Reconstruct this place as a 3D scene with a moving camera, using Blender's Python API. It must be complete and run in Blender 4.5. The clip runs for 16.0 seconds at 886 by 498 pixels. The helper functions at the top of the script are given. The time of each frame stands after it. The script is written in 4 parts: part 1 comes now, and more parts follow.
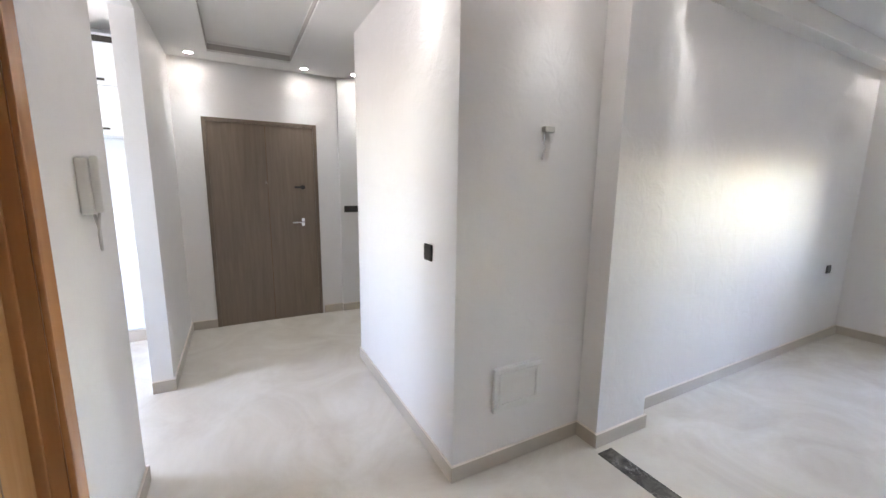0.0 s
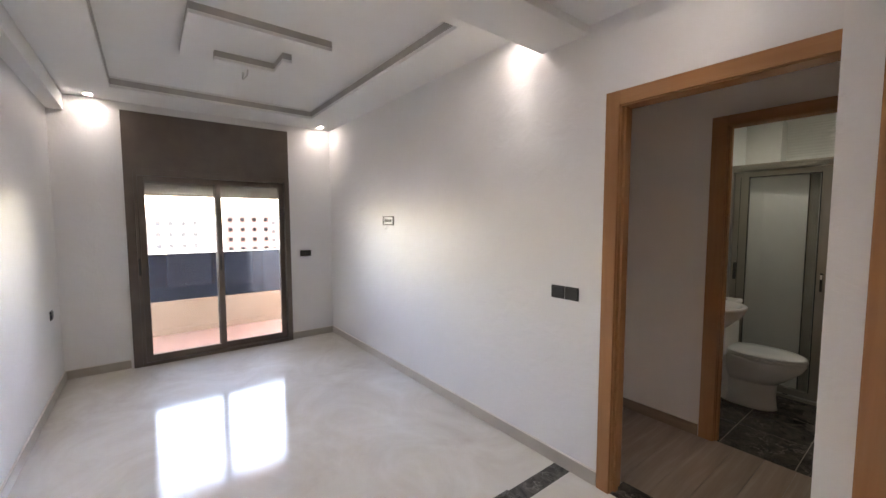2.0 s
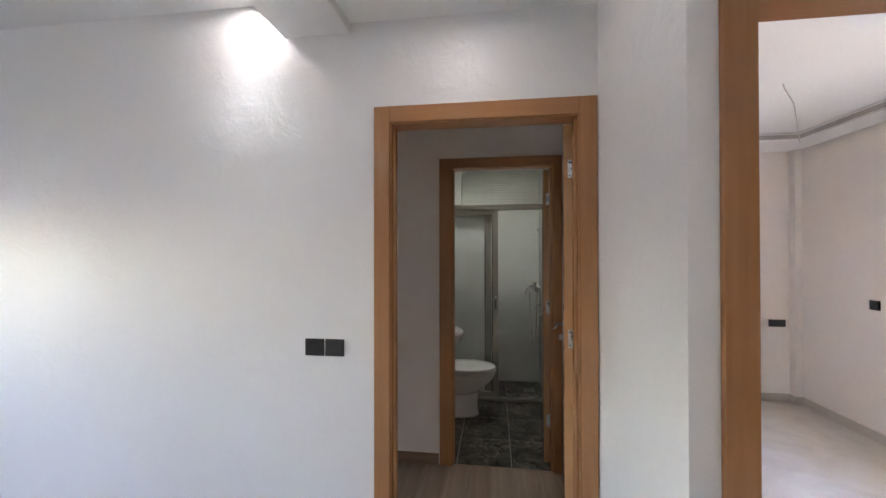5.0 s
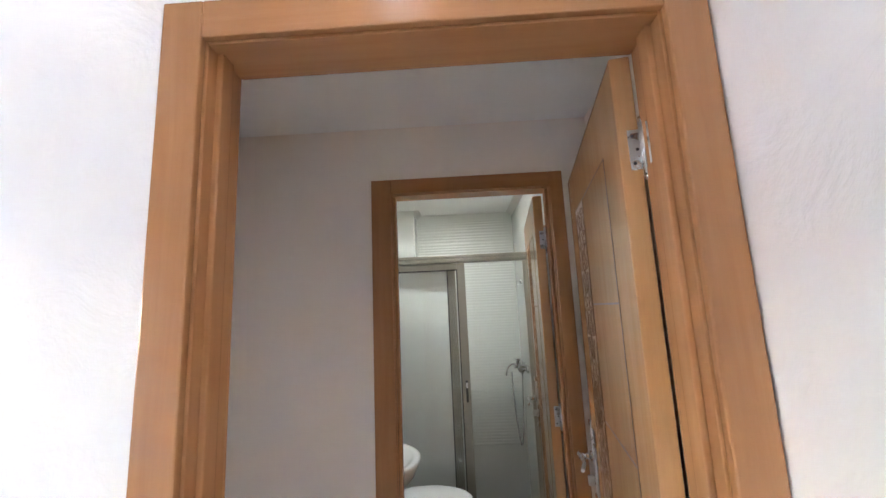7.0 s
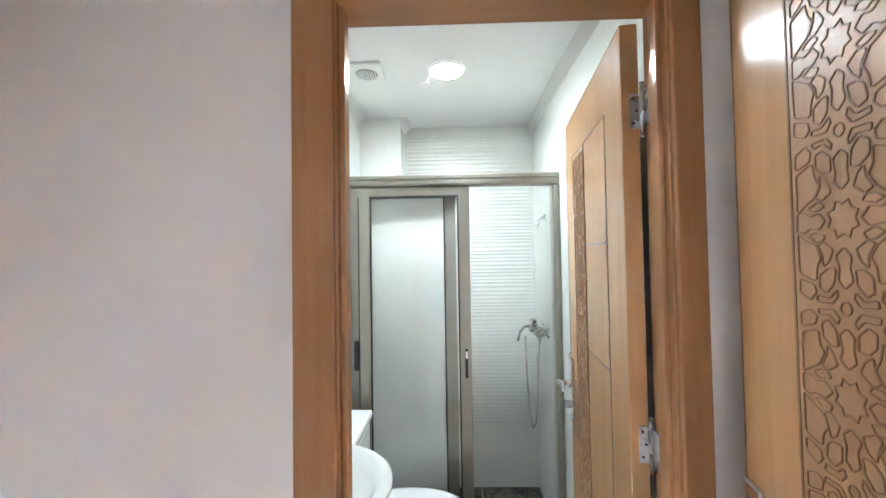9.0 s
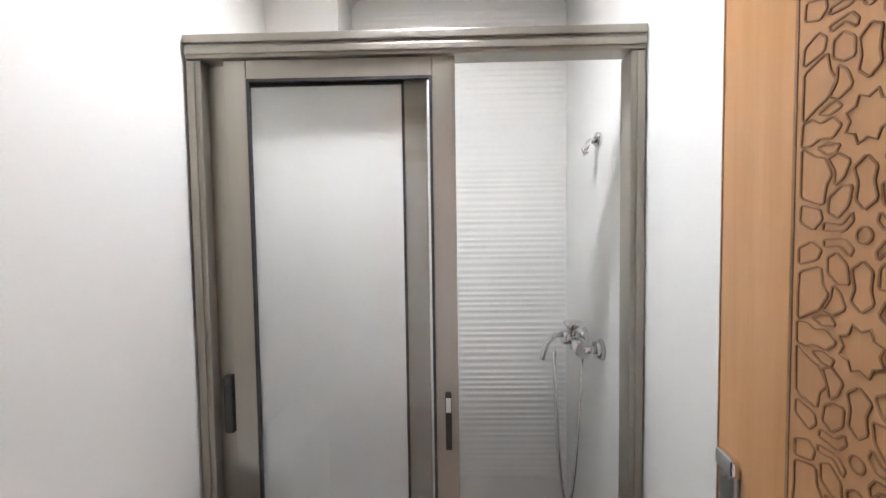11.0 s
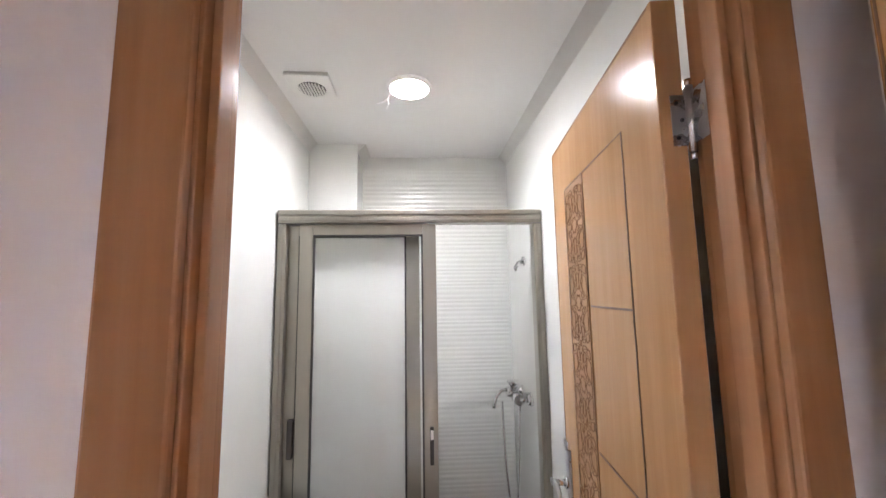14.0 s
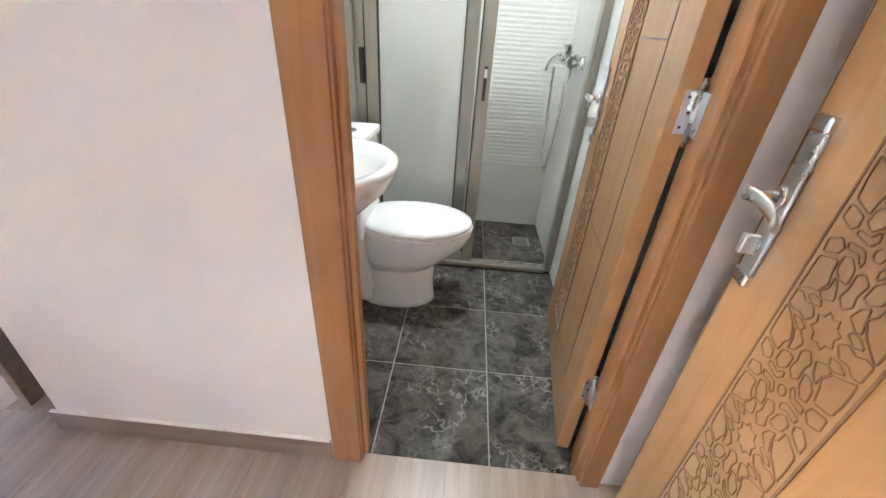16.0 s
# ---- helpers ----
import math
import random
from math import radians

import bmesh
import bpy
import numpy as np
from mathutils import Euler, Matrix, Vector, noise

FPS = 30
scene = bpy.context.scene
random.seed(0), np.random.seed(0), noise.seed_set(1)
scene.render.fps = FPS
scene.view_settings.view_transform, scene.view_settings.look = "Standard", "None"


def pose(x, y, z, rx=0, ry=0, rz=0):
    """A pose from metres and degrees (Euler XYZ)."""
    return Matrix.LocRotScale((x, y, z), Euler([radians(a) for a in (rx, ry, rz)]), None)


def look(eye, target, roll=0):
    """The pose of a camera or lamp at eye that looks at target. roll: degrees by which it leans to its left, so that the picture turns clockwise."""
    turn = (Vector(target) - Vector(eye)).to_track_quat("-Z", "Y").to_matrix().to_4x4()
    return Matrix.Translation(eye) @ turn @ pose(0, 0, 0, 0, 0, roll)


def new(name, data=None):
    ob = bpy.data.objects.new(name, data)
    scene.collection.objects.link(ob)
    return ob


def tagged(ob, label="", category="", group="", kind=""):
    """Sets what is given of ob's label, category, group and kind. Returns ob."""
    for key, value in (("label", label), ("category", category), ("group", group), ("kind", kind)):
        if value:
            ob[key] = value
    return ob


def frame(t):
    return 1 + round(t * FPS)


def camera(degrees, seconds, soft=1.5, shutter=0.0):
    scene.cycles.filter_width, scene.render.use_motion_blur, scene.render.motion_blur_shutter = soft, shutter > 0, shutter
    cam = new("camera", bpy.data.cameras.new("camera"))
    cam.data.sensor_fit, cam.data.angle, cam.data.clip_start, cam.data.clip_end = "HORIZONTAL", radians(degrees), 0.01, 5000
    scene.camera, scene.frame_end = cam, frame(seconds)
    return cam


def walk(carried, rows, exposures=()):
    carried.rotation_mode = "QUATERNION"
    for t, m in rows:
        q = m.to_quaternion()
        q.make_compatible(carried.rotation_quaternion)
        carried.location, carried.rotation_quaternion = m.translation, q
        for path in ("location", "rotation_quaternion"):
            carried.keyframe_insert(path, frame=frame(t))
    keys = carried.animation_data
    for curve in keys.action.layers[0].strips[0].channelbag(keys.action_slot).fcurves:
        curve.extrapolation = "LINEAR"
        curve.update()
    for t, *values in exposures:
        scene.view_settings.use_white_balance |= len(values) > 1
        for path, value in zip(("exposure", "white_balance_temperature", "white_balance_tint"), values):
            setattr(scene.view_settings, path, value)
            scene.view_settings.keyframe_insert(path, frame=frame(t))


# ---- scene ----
cam = camera(97.8, 16.0)
PATH = [
    (0, (0.435, 0.558, 1.413), (1.36, 2.301, 1.088), 0.7),
    (0.2, (0.513, 0.688, 1.442), (1.709, 2.266, 1.162), 0.0),
    (0.5, (0.609, 0.83, 1.433), (2.162, 2.074, 1.232), -0.9),
    (1, (0.759, 0.987, 1.426), (2.683, 1.523, 1.327), 0.3),
    (1.5, (0.837, 1.169, 1.431), (2.763, 0.635, 1.344), -0.3),
    (2, (0.731, 1.316, 1.464), (2.316, 0.104, 1.322), -0.1),
    (2.5, (0.605, 1.431, 1.464), (1.945, -0.05, 1.366), 1.4),
    (3, (0.723, 1.564, 1.462), (1.845, -0.089, 1.364), 1.0),
    (3.5, (0.843, 1.605, 1.441), (1.781, -0.158, 1.343), 0.7),
    (4, (0.989, 1.45, 1.42), (1.769, -0.391, 1.35), 0.5),
    (4.5, (1.148, 1.262, 1.422), (1.699, -0.66, 1.353), 0.7),
    (5, (1.307, 1.053, 1.478), (1.576, -0.928, 1.492), -0.1),
    (5.2, (1.328, 0.965, 1.486), (1.526, -1.024, 1.553), -0.3),
    (7.3, (1.336, -0.128, 1.556), (1.398, -2.101, 1.88), -2.4),
    (7.5, (1.334, -0.209, 1.541), (1.408, -2.18, 1.87), -1.8),
    (8, (1.346, -0.394, 1.531), (1.425, -2.372, 1.817), -1.2),
    (8.5, (1.377, -0.58, 1.525), (1.434, -2.573, 1.687), -0.9),
    (11, (1.296, -1.846, 1.458), (1.337, -3.844, 1.372), -0.8),
    (11.5, (1.329, -1.891, 1.6), (1.357, -3.851, 1.996), -0.2),
    (12, (1.307, -1.839, 1.693), (1.315, -3.692, 2.444), 0.1),
    (12.5, (1.311, -1.722, 1.715), (1.248, -3.497, 2.636), -0.4),
    (13, (1.329, -1.573, 1.725), (1.199, -3.351, 2.632), -1.0),
    (13.5, (1.361, -1.369, 1.683), (1.216, -3.247, 2.355), -1.2),
    (14, (1.347, -1.174, 1.584), (1.23, -3.157, 1.818), -0.9),
    (14.5, (1.344, -1.024, 1.498), (1.223, -3.01, 1.289), -0.6),
    (14.8, (1.377, -0.956, 1.418), (1.234, -2.907, 1.004), -0.4),
    (15, (1.403, -0.912, 1.363), (1.246, -2.829, 0.814), -0.2),
    (15.5, (1.396, -0.894, 1.289), (1.245, -2.716, 0.478), 1.1),
    (16, (1.363, -0.907, 1.213), (1.438, -2.632, 0.205), 3.8),
]
walk(cam, [(t, look(eye, target, roll)) for t, eye, target, roll in PATH],
     exposures=[(0.0, 5.65, 7550, 20), (0.5, 5.55, 8150, 25), (1.0, 5.35, 8250, 25), (1.5, 5.3, 8100, 24), (2.0, 5.45, 8200, 25), (2.5, 5.5, 8200, 26),
                (3.5, 5.5, 7900, 24), (4.0, 5.6, 7650, 23), (4.5, 5.65, 7400, 22), (5.2, 5.75, 7250, 21), (7.3, 7.15, 6800, 21), (8.0, 7.72, 6400, 16), (8.5, 7.88, 6200, 14),
                (11.0, 7.45, 6800, 34), (11.5, 7.1, 6800, 34), (12.0, 6.65, 6800, 33), (13.0, 6.8, 6800, 33), (14.0, 7.5, 6800, 33), (14.5, 7.65, 6800, 30), (15.0, 7.9, 6700, 25),
                (15.5, 8.1, 6700, 23), (16.0, 8.15, 6700, 21)])

# ---- world and lights ----
world = bpy.data.worlds.new("world")
scene.world = world
world.use_nodes = True
wn = world.node_tree.nodes
sky = wn.new("ShaderNodeTexSky")
sky.sky_type = "NISHITA"
sky.sun_disc = False
sky.sun_elevation, sky.sun_rotation = radians(63.6), radians(160)
sky.air_density, sky.dust_density = 1.0, 1.0
wn["Background"].inputs[1].default_value = 0.15
world.node_tree.links.new(sky.outputs[0], wn["Background"].inputs[0])


def lamp(name, kind, m, power, color=(1, 1, 1), **more):
    data = bpy.data.lights.new(name, kind)
    data.energy, data.color = power, color
    if "size" in more:
        data.shape, data.size, data.size_y = "RECTANGLE", more["size"][0], more["size"][1]
    if "disc" in more:
        data.shape, data.size = "DISK", more["disc"]
    if "spread" in more:
        data.spread = radians(more["spread"])
    if "cone" in more:
        data.spot_size, data.spot_blend = radians(more["cone"]), more["blend"]
        data.shadow_soft_size = 0.02
    if "radius" in more:
        data.shadow_soft_size = more["radius"]
    ob = new(name, data)
    ob.matrix_world = m
    return ob


sun = bpy.data.lights.new("sun", "SUN")
sun.energy, sun.angle, sun.color = 2.2, radians(0.5), (1.0, 0.97, 0.94)
new("sun", sun).matrix_world = look((10, -28, 60), (0, 0, 0))

# daylight standing in the window openings
lamp("kitchen_daylight", "AREA", look((-2.42, 3.5, 1.6), (-1.0, 3.6, 1.2)), 0.6, (0.85, 0.93, 1.0), size=(1.1, 1.1))
lamp("side_room_daylight", "AREA", look((4.90, -1.7, 1.5), (3.0, -1.7, 0.9)), 0.0035, (0.95, 0.97, 1.0), size=(1.1, 1.2))

# ---- materials ----


def mat(name, rough=0.5, metal=0.0, color=(0.8, 0.8, 0.8)):
    m = bpy.data.materials.new(name)
    m.use_nodes = True
    b = m.node_tree.nodes["Principled BSDF"]
    b.inputs["Base Color"].default_value = (*color, 1)
    b.inputs["Roughness"].default_value = rough
    b.inputs["Metallic"].default_value = metal
    return m, m.node_tree.nodes, m.node_tree.links, b


def node(n, kind, **values):
    k = n.new(kind)
    for key, v in values.items():
        k.inputs[key].default_value = v
    return k


def ramp(n, stops):
    r = n.new("ShaderNodeValToRGB")
    e = r.color_ramp.elements
    while len(e) < len(stops):
        e.new(0.5)
    for el, (p, c) in zip(e, stops):
        el.position, el.color = p, (*c, 1)
    return r


def coords(n, l, scale=(1, 1, 1), turn=(0, 0, 0), kind="Object"):
    t, m = n.new("ShaderNodeTexCoord"), n.new("ShaderNodeMapping")
    m.inputs["Scale"].default_value = scale
    m.inputs["Rotation"].default_value = turn
    l.new(t.outputs[kind], m.inputs[0])
    return m.outputs[0]


def noise_tex(n, l, vec, scale, detail=4, rough=0.55, distort=0.0):
    k = node(n, "ShaderNodeTexNoise", Scale=scale, Detail=detail, Roughness=rough, Distortion=distort)
    l.new(vec, k.inputs["Vector"])
    return k.outputs[0]


def bump(n, l, b, height, strength, dist=0.01):
    k = node(n, "ShaderNodeBump", Strength=strength, Distance=dist)
    l.new(height, k.inputs["Height"])
    l.new(k.outputs[0], b.inputs["Normal"])
    return k


def mottled(name, stops, scale, rough=(0.4, 0.5), bumps=((40, 0.1),), stretch=(1, 1, 1), metal=0.0, distort=0.0, detail=5):
    """A surface whose colour and gloss wander with noise at two scales, with fine relief."""
    m, n, l, b = mat(name, rough[0], metal)
    v = coords(n, l, stretch)
    big = noise_tex(n, l, v, scale, detail, 0.6, distort)
    r = ramp(n, stops)
    l.new(big, r.inputs[0])
    l.new(r.outputs[0], b.inputs["Base Color"])
    mr = node(n, "ShaderNodeMapRange", **{"To Min": rough[0], "To Max": rough[1]})
    l.new(noise_tex(n, l, v, scale * 3.1, 3), mr.inputs[0])
    l.new(mr.outputs[0], b.inputs["Roughness"])
    if bumps:
        h = noise_tex(n, l, v, bumps[0][0], 5)
        bump(n, l, b, h, bumps[0][1], 0.004)
    return m


def plaster_paint(name, base, gloss, relief, sheen=0.5):
    """Hand-trowelled satin paint: soft trowel sweeps in relief, patches of more and less gloss."""
    m, n, l, b = mat(name, gloss)
    b.inputs["Specular IOR Level"].default_value = sheen
    v = coords(n, l)
    sweep = noise_tex(n, l, v, 7.5, 6, 0.6, 0.7)
    fine = noise_tex(n, l, v, 60, 4)
    r = ramp(n, [(0.25, tuple(c * 0.94 for c in base)), (0.75, base)])
    l.new(noise_tex(n, l, v, 1.3, 4), r.inputs[0])
    l.new(r.outputs[0], b.inputs["Base Color"])
    mr = node(n, "ShaderNodeMapRange", **{"From Min": 0.3, "From Max": 0.7, "To Min": gloss - 0.06, "To Max": gloss + 0.08})
    l.new(sweep, mr.inputs[0])
    l.new(mr.outputs[0], b.inputs["Roughness"])
    mix = node(n, "ShaderNodeMath")
    mix.operation = "MULTIPLY_ADD"
    mix.inputs[1].default_value = 0.15
    l.new(fine, mix.inputs[0])
    l.new(sweep, mix.inputs[2])
    bump(n, l, b, mix.outputs[0], relief, 0.02)
    return m


def wood(name, dark, mid, light, rough, axis="z", scale=1.0):
    """Straight-grained veneer with slow figure and fine pores along one axis."""
    m, n, l, b = mat(name, rough)
    s = {"z": (9, 9, 0.55), "x": (0.55, 9, 9), "y": (9, 0.55, 9)}[axis]
    v = coords(n, l, tuple(a * scale for a in s))
    grain = noise_tex(n, l, v, 3.0, 8, 0.65, 0.4)
    r = ramp(n, [(0.3, dark), (0.52, mid), (0.75, light)])
    l.new(grain, r.inputs[0])
    info = n.new("ShaderNodeObjectInfo")
    hsv = n.new("ShaderNodeHueSaturation")
    mr = node(n, "ShaderNodeMapRange", **{"To Min": 0.92, "To Max": 1.08})
    l.new(info.outputs["Random"], mr.inputs[0])
    l.new(mr.outputs[0], hsv.inputs["Value"])
    l.new(r.outputs[0], hsv.inputs["Color"])
    l.new(hsv.outputs[0], b.inputs["Base Color"])
    bump(n, l, b, noise_tex(n, l, v, 14, 4), 0.06, 0.003)
    return m


def marble(name, base, mid, vein, rough, scale, random_shift=True):
    """Polished dark stone with a web of pale veins."""
    m, n, l, b = mat(name, rough)
    v = coords(n, l)
    if random_shift:
        info, add = n.new("ShaderNodeObjectInfo"), n.new("ShaderNodeVectorMath")
        mul = node(n, "ShaderNodeMath")
        mul.operation = "MULTIPLY"
        mul.inputs[1].default_value = 37.0
        l.new(info.outputs["Random"], mul.inputs[0])
        l.new(v, add.inputs[0])
        l.new(mul.outputs[0], add.inputs[1])
        v = add.outputs[0]
    warp = node(n, "ShaderNodeTexNoise", Scale=scale * 1.4, Detail=5.0)
    l.new(v, warp.inputs["Vector"])
    mixv = n.new("ShaderNodeMixRGB")
    mixv.inputs[0].default_value = 0.36
    l.new(v, mixv.inputs[1])
    l.new(warp.outputs[1], mixv.inputs[2])
    vor = node(n, "ShaderNodeTexVoronoi", Scale=scale)
    vor.feature = "DISTANCE_TO_EDGE"
    l.new(mixv.outputs[0], vor.inputs["Vector"])
    rv = ramp(n, [(0.0, (1, 1, 1)), (0.022, (0.35, 0.35, 0.35)), (0.075, (0, 0, 0))])
    l.new(vor.outputs["Distance"], rv.inputs[0])
    cloud = ramp(n, [(0.35, base), (0.7, mid)])
    l.new(noise_tex(n, l, v, scale * 1.2, 7, 0.7, 0.8), cloud.inputs[0])
    patch = node(n, "ShaderNodeMath")
    patch.operation = "MULTIPLY"
    l.new(rv.outputs[0], patch.inputs[0])
    gaps = ramp(n, [(0.42, (0, 0, 0)), (0.66, (1, 1, 1))])
    l.new(noise_tex(n, l, v, scale * 0.7, 4), gaps.inputs[0])
    l.new(gaps.outputs[0], patch.inputs[1])
    mix = n.new("ShaderNodeMixRGB")
    mix.inputs[2].default_value = (*vein, 1)
    l.new(patch.outputs[0], mix.inputs[0])
    l.new(cloud.outputs[0], mix.inputs[1])
    l.new(mix.outputs[0], b.inputs["Base Color"])
    return m


def polished_floor(name):
    """Cream polished porcelain with soft clouds and a faint web of warm veins."""
    m, n, l, b = mat(name, 0.07)
    v = coords(n, l)
    r = ramp(n, [(0.28, (0.56, 0.50, 0.43)), (0.5, (0.64, 0.59, 0.52)), (0.72, (0.72, 0.68, 0.62))])
    l.new(noise_tex(n, l, v, 1.7, 7, 0.62, 1.2), r.inputs[0])
    l.new(r.outputs[0], b.inputs["Base Color"])
    mr = node(n, "ShaderNodeMapRange", **{"To Min": 0.05, "To Max": 0.16})
    l.new(noise_tex(n, l, v, 6, 4), mr.inputs[0])
    l.new(mr.outputs[0], b.inputs["Roughness"])
    bump(n, l, b, noise_tex(n, l, v, 3.0, 2), 0.02, 0.01)
    return m


def glass(name, rough, color=(1, 1, 1), ior=1.45, share=1.0):
    m, n, l, b = mat(name, rough, 0.0, color)
    b.inputs["Transmission Weight"].default_value = share
    b.inputs["IOR"].default_value = ior
    return m


def window_glass(name):
    """Thin clear glazing: lets light straight through and mirrors by Fresnel."""
    m, n, l, b = mat(name)
    clear, gloss, mix, fresnel = n.new("ShaderNodeBsdfTransparent"), n.new("ShaderNodeBsdfGlossy"), n.new("ShaderNodeMixShader"), n.new("ShaderNodeFresnel")
    clear.inputs[0].default_value = (0.96, 0.98, 0.97, 1)
    gloss.inputs["Roughness"].default_value = 0.0
    fresnel.inputs[0].default_value = 1.45
    l.new(fresnel.outputs[0], mix.inputs[0])
    l.new(clear.outputs[0], mix.inputs[1])
    l.new(gloss.outputs[0], mix.inputs[2])
    l.new(mix.outputs[0], n["Material Output"].inputs[0])
    return m


def glow(name, color, strength):
    m, n, l, b = mat(name, 0.4, 0.0, color)
    b.inputs["Emission Color"].default_value = (*color, 1)
    b.inputs["Emission Strength"].default_value = strength
    return m


WALL = plaster_paint("satin_plaster", (0.80, 0.78, 0.765), 0.47, 0.30, 1.0)
MATT = plaster_paint("matt_wall_paint", (0.81, 0.735, 0.67), 0.6, 0.12)
CEIL = plaster_paint("ceiling_paint", (0.82, 0.81, 0.79), 0.75, 0.05)
FLOOR = polished_floor("cream_porcelain")
SKIRT = mottled("beige_skirting_tile", [(0.3, (0.44, 0.385, 0.32)), (0.7, (0.49, 0.43, 0.365))], 1.5, (0.33, 0.38), ())
BROWN_SKIRT = mottled("brown_skirting_tile", [(0.3, (0.20, 0.13, 0.09)), (0.7, (0.29, 0.20, 0.14))], 8, (0.3, 0.45), stretch=(0.4, 4, 4))
OAK = wood("varnished_door_veneer", (0.425, 0.218, 0.092), (0.468, 0.248, 0.110), (0.515, 0.284, 0.132), 0.18)
GROOVE = mottled("dark_routed_groove", [(0.3, (0.14, 0.065, 0.027)), (0.7, (0.20, 0.10, 0.045))], 30, (0.6, 0.7))
ASH = wood("taupe_entrance_laminate", (0.17, 0.125, 0.093), (0.20, 0.15, 0.113), (0.23, 0.175, 0.133), 0.42, "z", 1.3)
PLANK = wood("wood_look_floor_tile", (0.27, 0.19, 0.14), (0.33, 0.24, 0.18), (0.40, 0.31, 0.25), 0.32, "y", 1.0)
JOINT = mottled("joint_grout", [(0.3, (0.30, 0.27, 0.24)), (0.7, (0.38, 0.35, 0.31))], 40, (0.8, 0.9))
DARKM = marble("brown_marble_tile", (0.024, 0.021, 0.018), (0.15, 0.135, 0.118), (0.36, 0.34, 0.31), 0.09, 8.5)
ALU = mottled("bronze_aluminium", [(0.3, (0.31, 0.29, 0.245)), (0.7, (0.36, 0.335, 0.285))], 12, (0.30, 0.40), ((200, 0.03),), (1, 1, 0.1), 0.75)
TAUPE = mottled("taupe_lacquered_metal", [(0.3, (0.115, 0.088, 0.072)), (0.7, (0.14, 0.11, 0.09))], 6, (0.45, 0.55), ((200, 0.02),))
GASKET = mottled("black_gasket", [(0.3, (0.02, 0.018, 0.02)), (0.7, (0.035, 0.03, 0.03))], 30, (0.5, 0.6))
CHROME = mottled("chrome", [(0.3, (0.72, 0.72, 0.73)), (0.7, (0.80, 0.80, 0.80))], 12, (0.10, 0.14), (), metal=1.0)
STEEL = mottled("satin_nickel", [(0.3, (0.50, 0.50, 0.50)), (0.7, (0.58, 0.58, 0.57))], 6, (0.24, 0.32), (), metal=1.0)
CERAMIC = mottled("white_ceramic", [(0.3, (0.80, 0.80, 0.80)), (0.7, (0.85, 0.85, 0.84))], 3, (0.06, 0.1), ((5, 0.01),))
PLASTIC_W = mottled("white_plastic", [(0.3, (0.74, 0.73, 0.70)), (0.7, (0.79, 0.78, 0.76))], 8, (0.3, 0.4))
PLASTIC_K = mottled("anthracite_plastic", [(0.3, (0.022, 0.020, 0.019)), (0.7, (0.034, 0.030, 0.028))], 25, (0.3, 0.42))
CUT = mottled("brown_carved_line", [(0.3, (0.19, 0.088, 0.035)), (0.7, (0.25, 0.122, 0.052))], 30, (0.5, 0.6))
BATH = mottled("glossy_white_tile", [(0.3, (0.71, 0.72, 0.68)), (0.7, (0.76, 0.77, 0.73))], 1.4, (0.06, 0.11), ((3, 0.02),))
CARVE = wood("carved_strip_veneer", (0.385, 0.20, 0.088), (0.425, 0.226, 0.102), (0.465, 0.255, 0.12), 0.34)
FRAME = wood("varnished_frame_veneer", (0.37, 0.168, 0.070), (0.41, 0.191, 0.082), (0.45, 0.218, 0.098), 0.2)
FRAME_X = wood("varnished_frame_veneer_across", (0.37, 0.168, 0.070), (0.41, 0.191, 0.082), (0.45, 0.218, 0.098), 0.2, "x")
EDGE = mottled("grey_trim", [(0.3, (0.40, 0.375, 0.345)), (0.7, (0.48, 0.45, 0.42))], 4, (0.6, 0.7))
FROST = glass("frosted_glass", 0.5, (0.90, 0.87, 0.85), 1.2, 0.48)
CLEAR = window_glass("clear_glass")
TINT = mottled("smoked_balustrade_glass", [(0.3, (0.008, 0.010, 0.016)), (0.7, (0.016, 0.02, 0.03))], 2, (0.04, 0.08), ((3, 0.01),))
RENDER_TAN = mottled("tan_render", [(0.3, (0.23, 0.155, 0.105)), (0.7, (0.27, 0.185, 0.13))], 3, (0.8, 0.9), ((80, 0.2),))
TERRA = mottled("terracotta_floor_tile", [(0.3, (0.30, 0.17, 0.13)), (0.7, (0.37, 0.22, 0.17))], 5, (0.3, 0.5))
GROUND = mottled("dry_ground", [(0.3, (0.23, 0.215, 0.20)), (0.55, (0.18, 0.175, 0.15)), (0.75, (0.28, 0.26, 0.245))], 0.05, (0.9, 1.0), ((1, 0.2),))
BRICKY = mottled("pink_brick_facade", [(0.3, (0.17, 0.09, 0.068)), (0.7, (0.21, 0.12, 0.093))], 0.4, (0.8, 0.9))
SANDY = mottled("sand_facade", [(0.3, (0.21, 0.165, 0.135)), (0.7, (0.25, 0.205, 0.17))], 0.3, (0.8, 0.9))
VOID = mottled("dark_window", [(0.3, (0.006, 0.006, 0.006)), (0.7, (0.012, 0.011, 0.010))], 2, (0.85, 0.95))
VOID.node_tree.nodes["Principled BSDF"].inputs["Specular IOR Level"].default_value = 0.1
LEAF = mottled("dusty_leaves", [(0.3, (0.07, 0.10, 0.03)), (0.7, (0.12, 0.14, 0.05))], 3, (0.6, 0.8))
BULB = glow("lamp_disc", (0.88, 0.95, 1.0), 4.2)
DIM_BULB = glow("dim_lamp_disc", (0.88, 0.95, 1.0), 2.8)
BATH_BULB = glow("bath_lamp_disc", (0.90, 1.0, 0.98), 1.0)
WIRE = mottled("pale_cable", [(0.3, (0.55, 0.53, 0.50)), (0.7, (0.62, 0.60, 0.57))], 30, (0.4, 0.5))
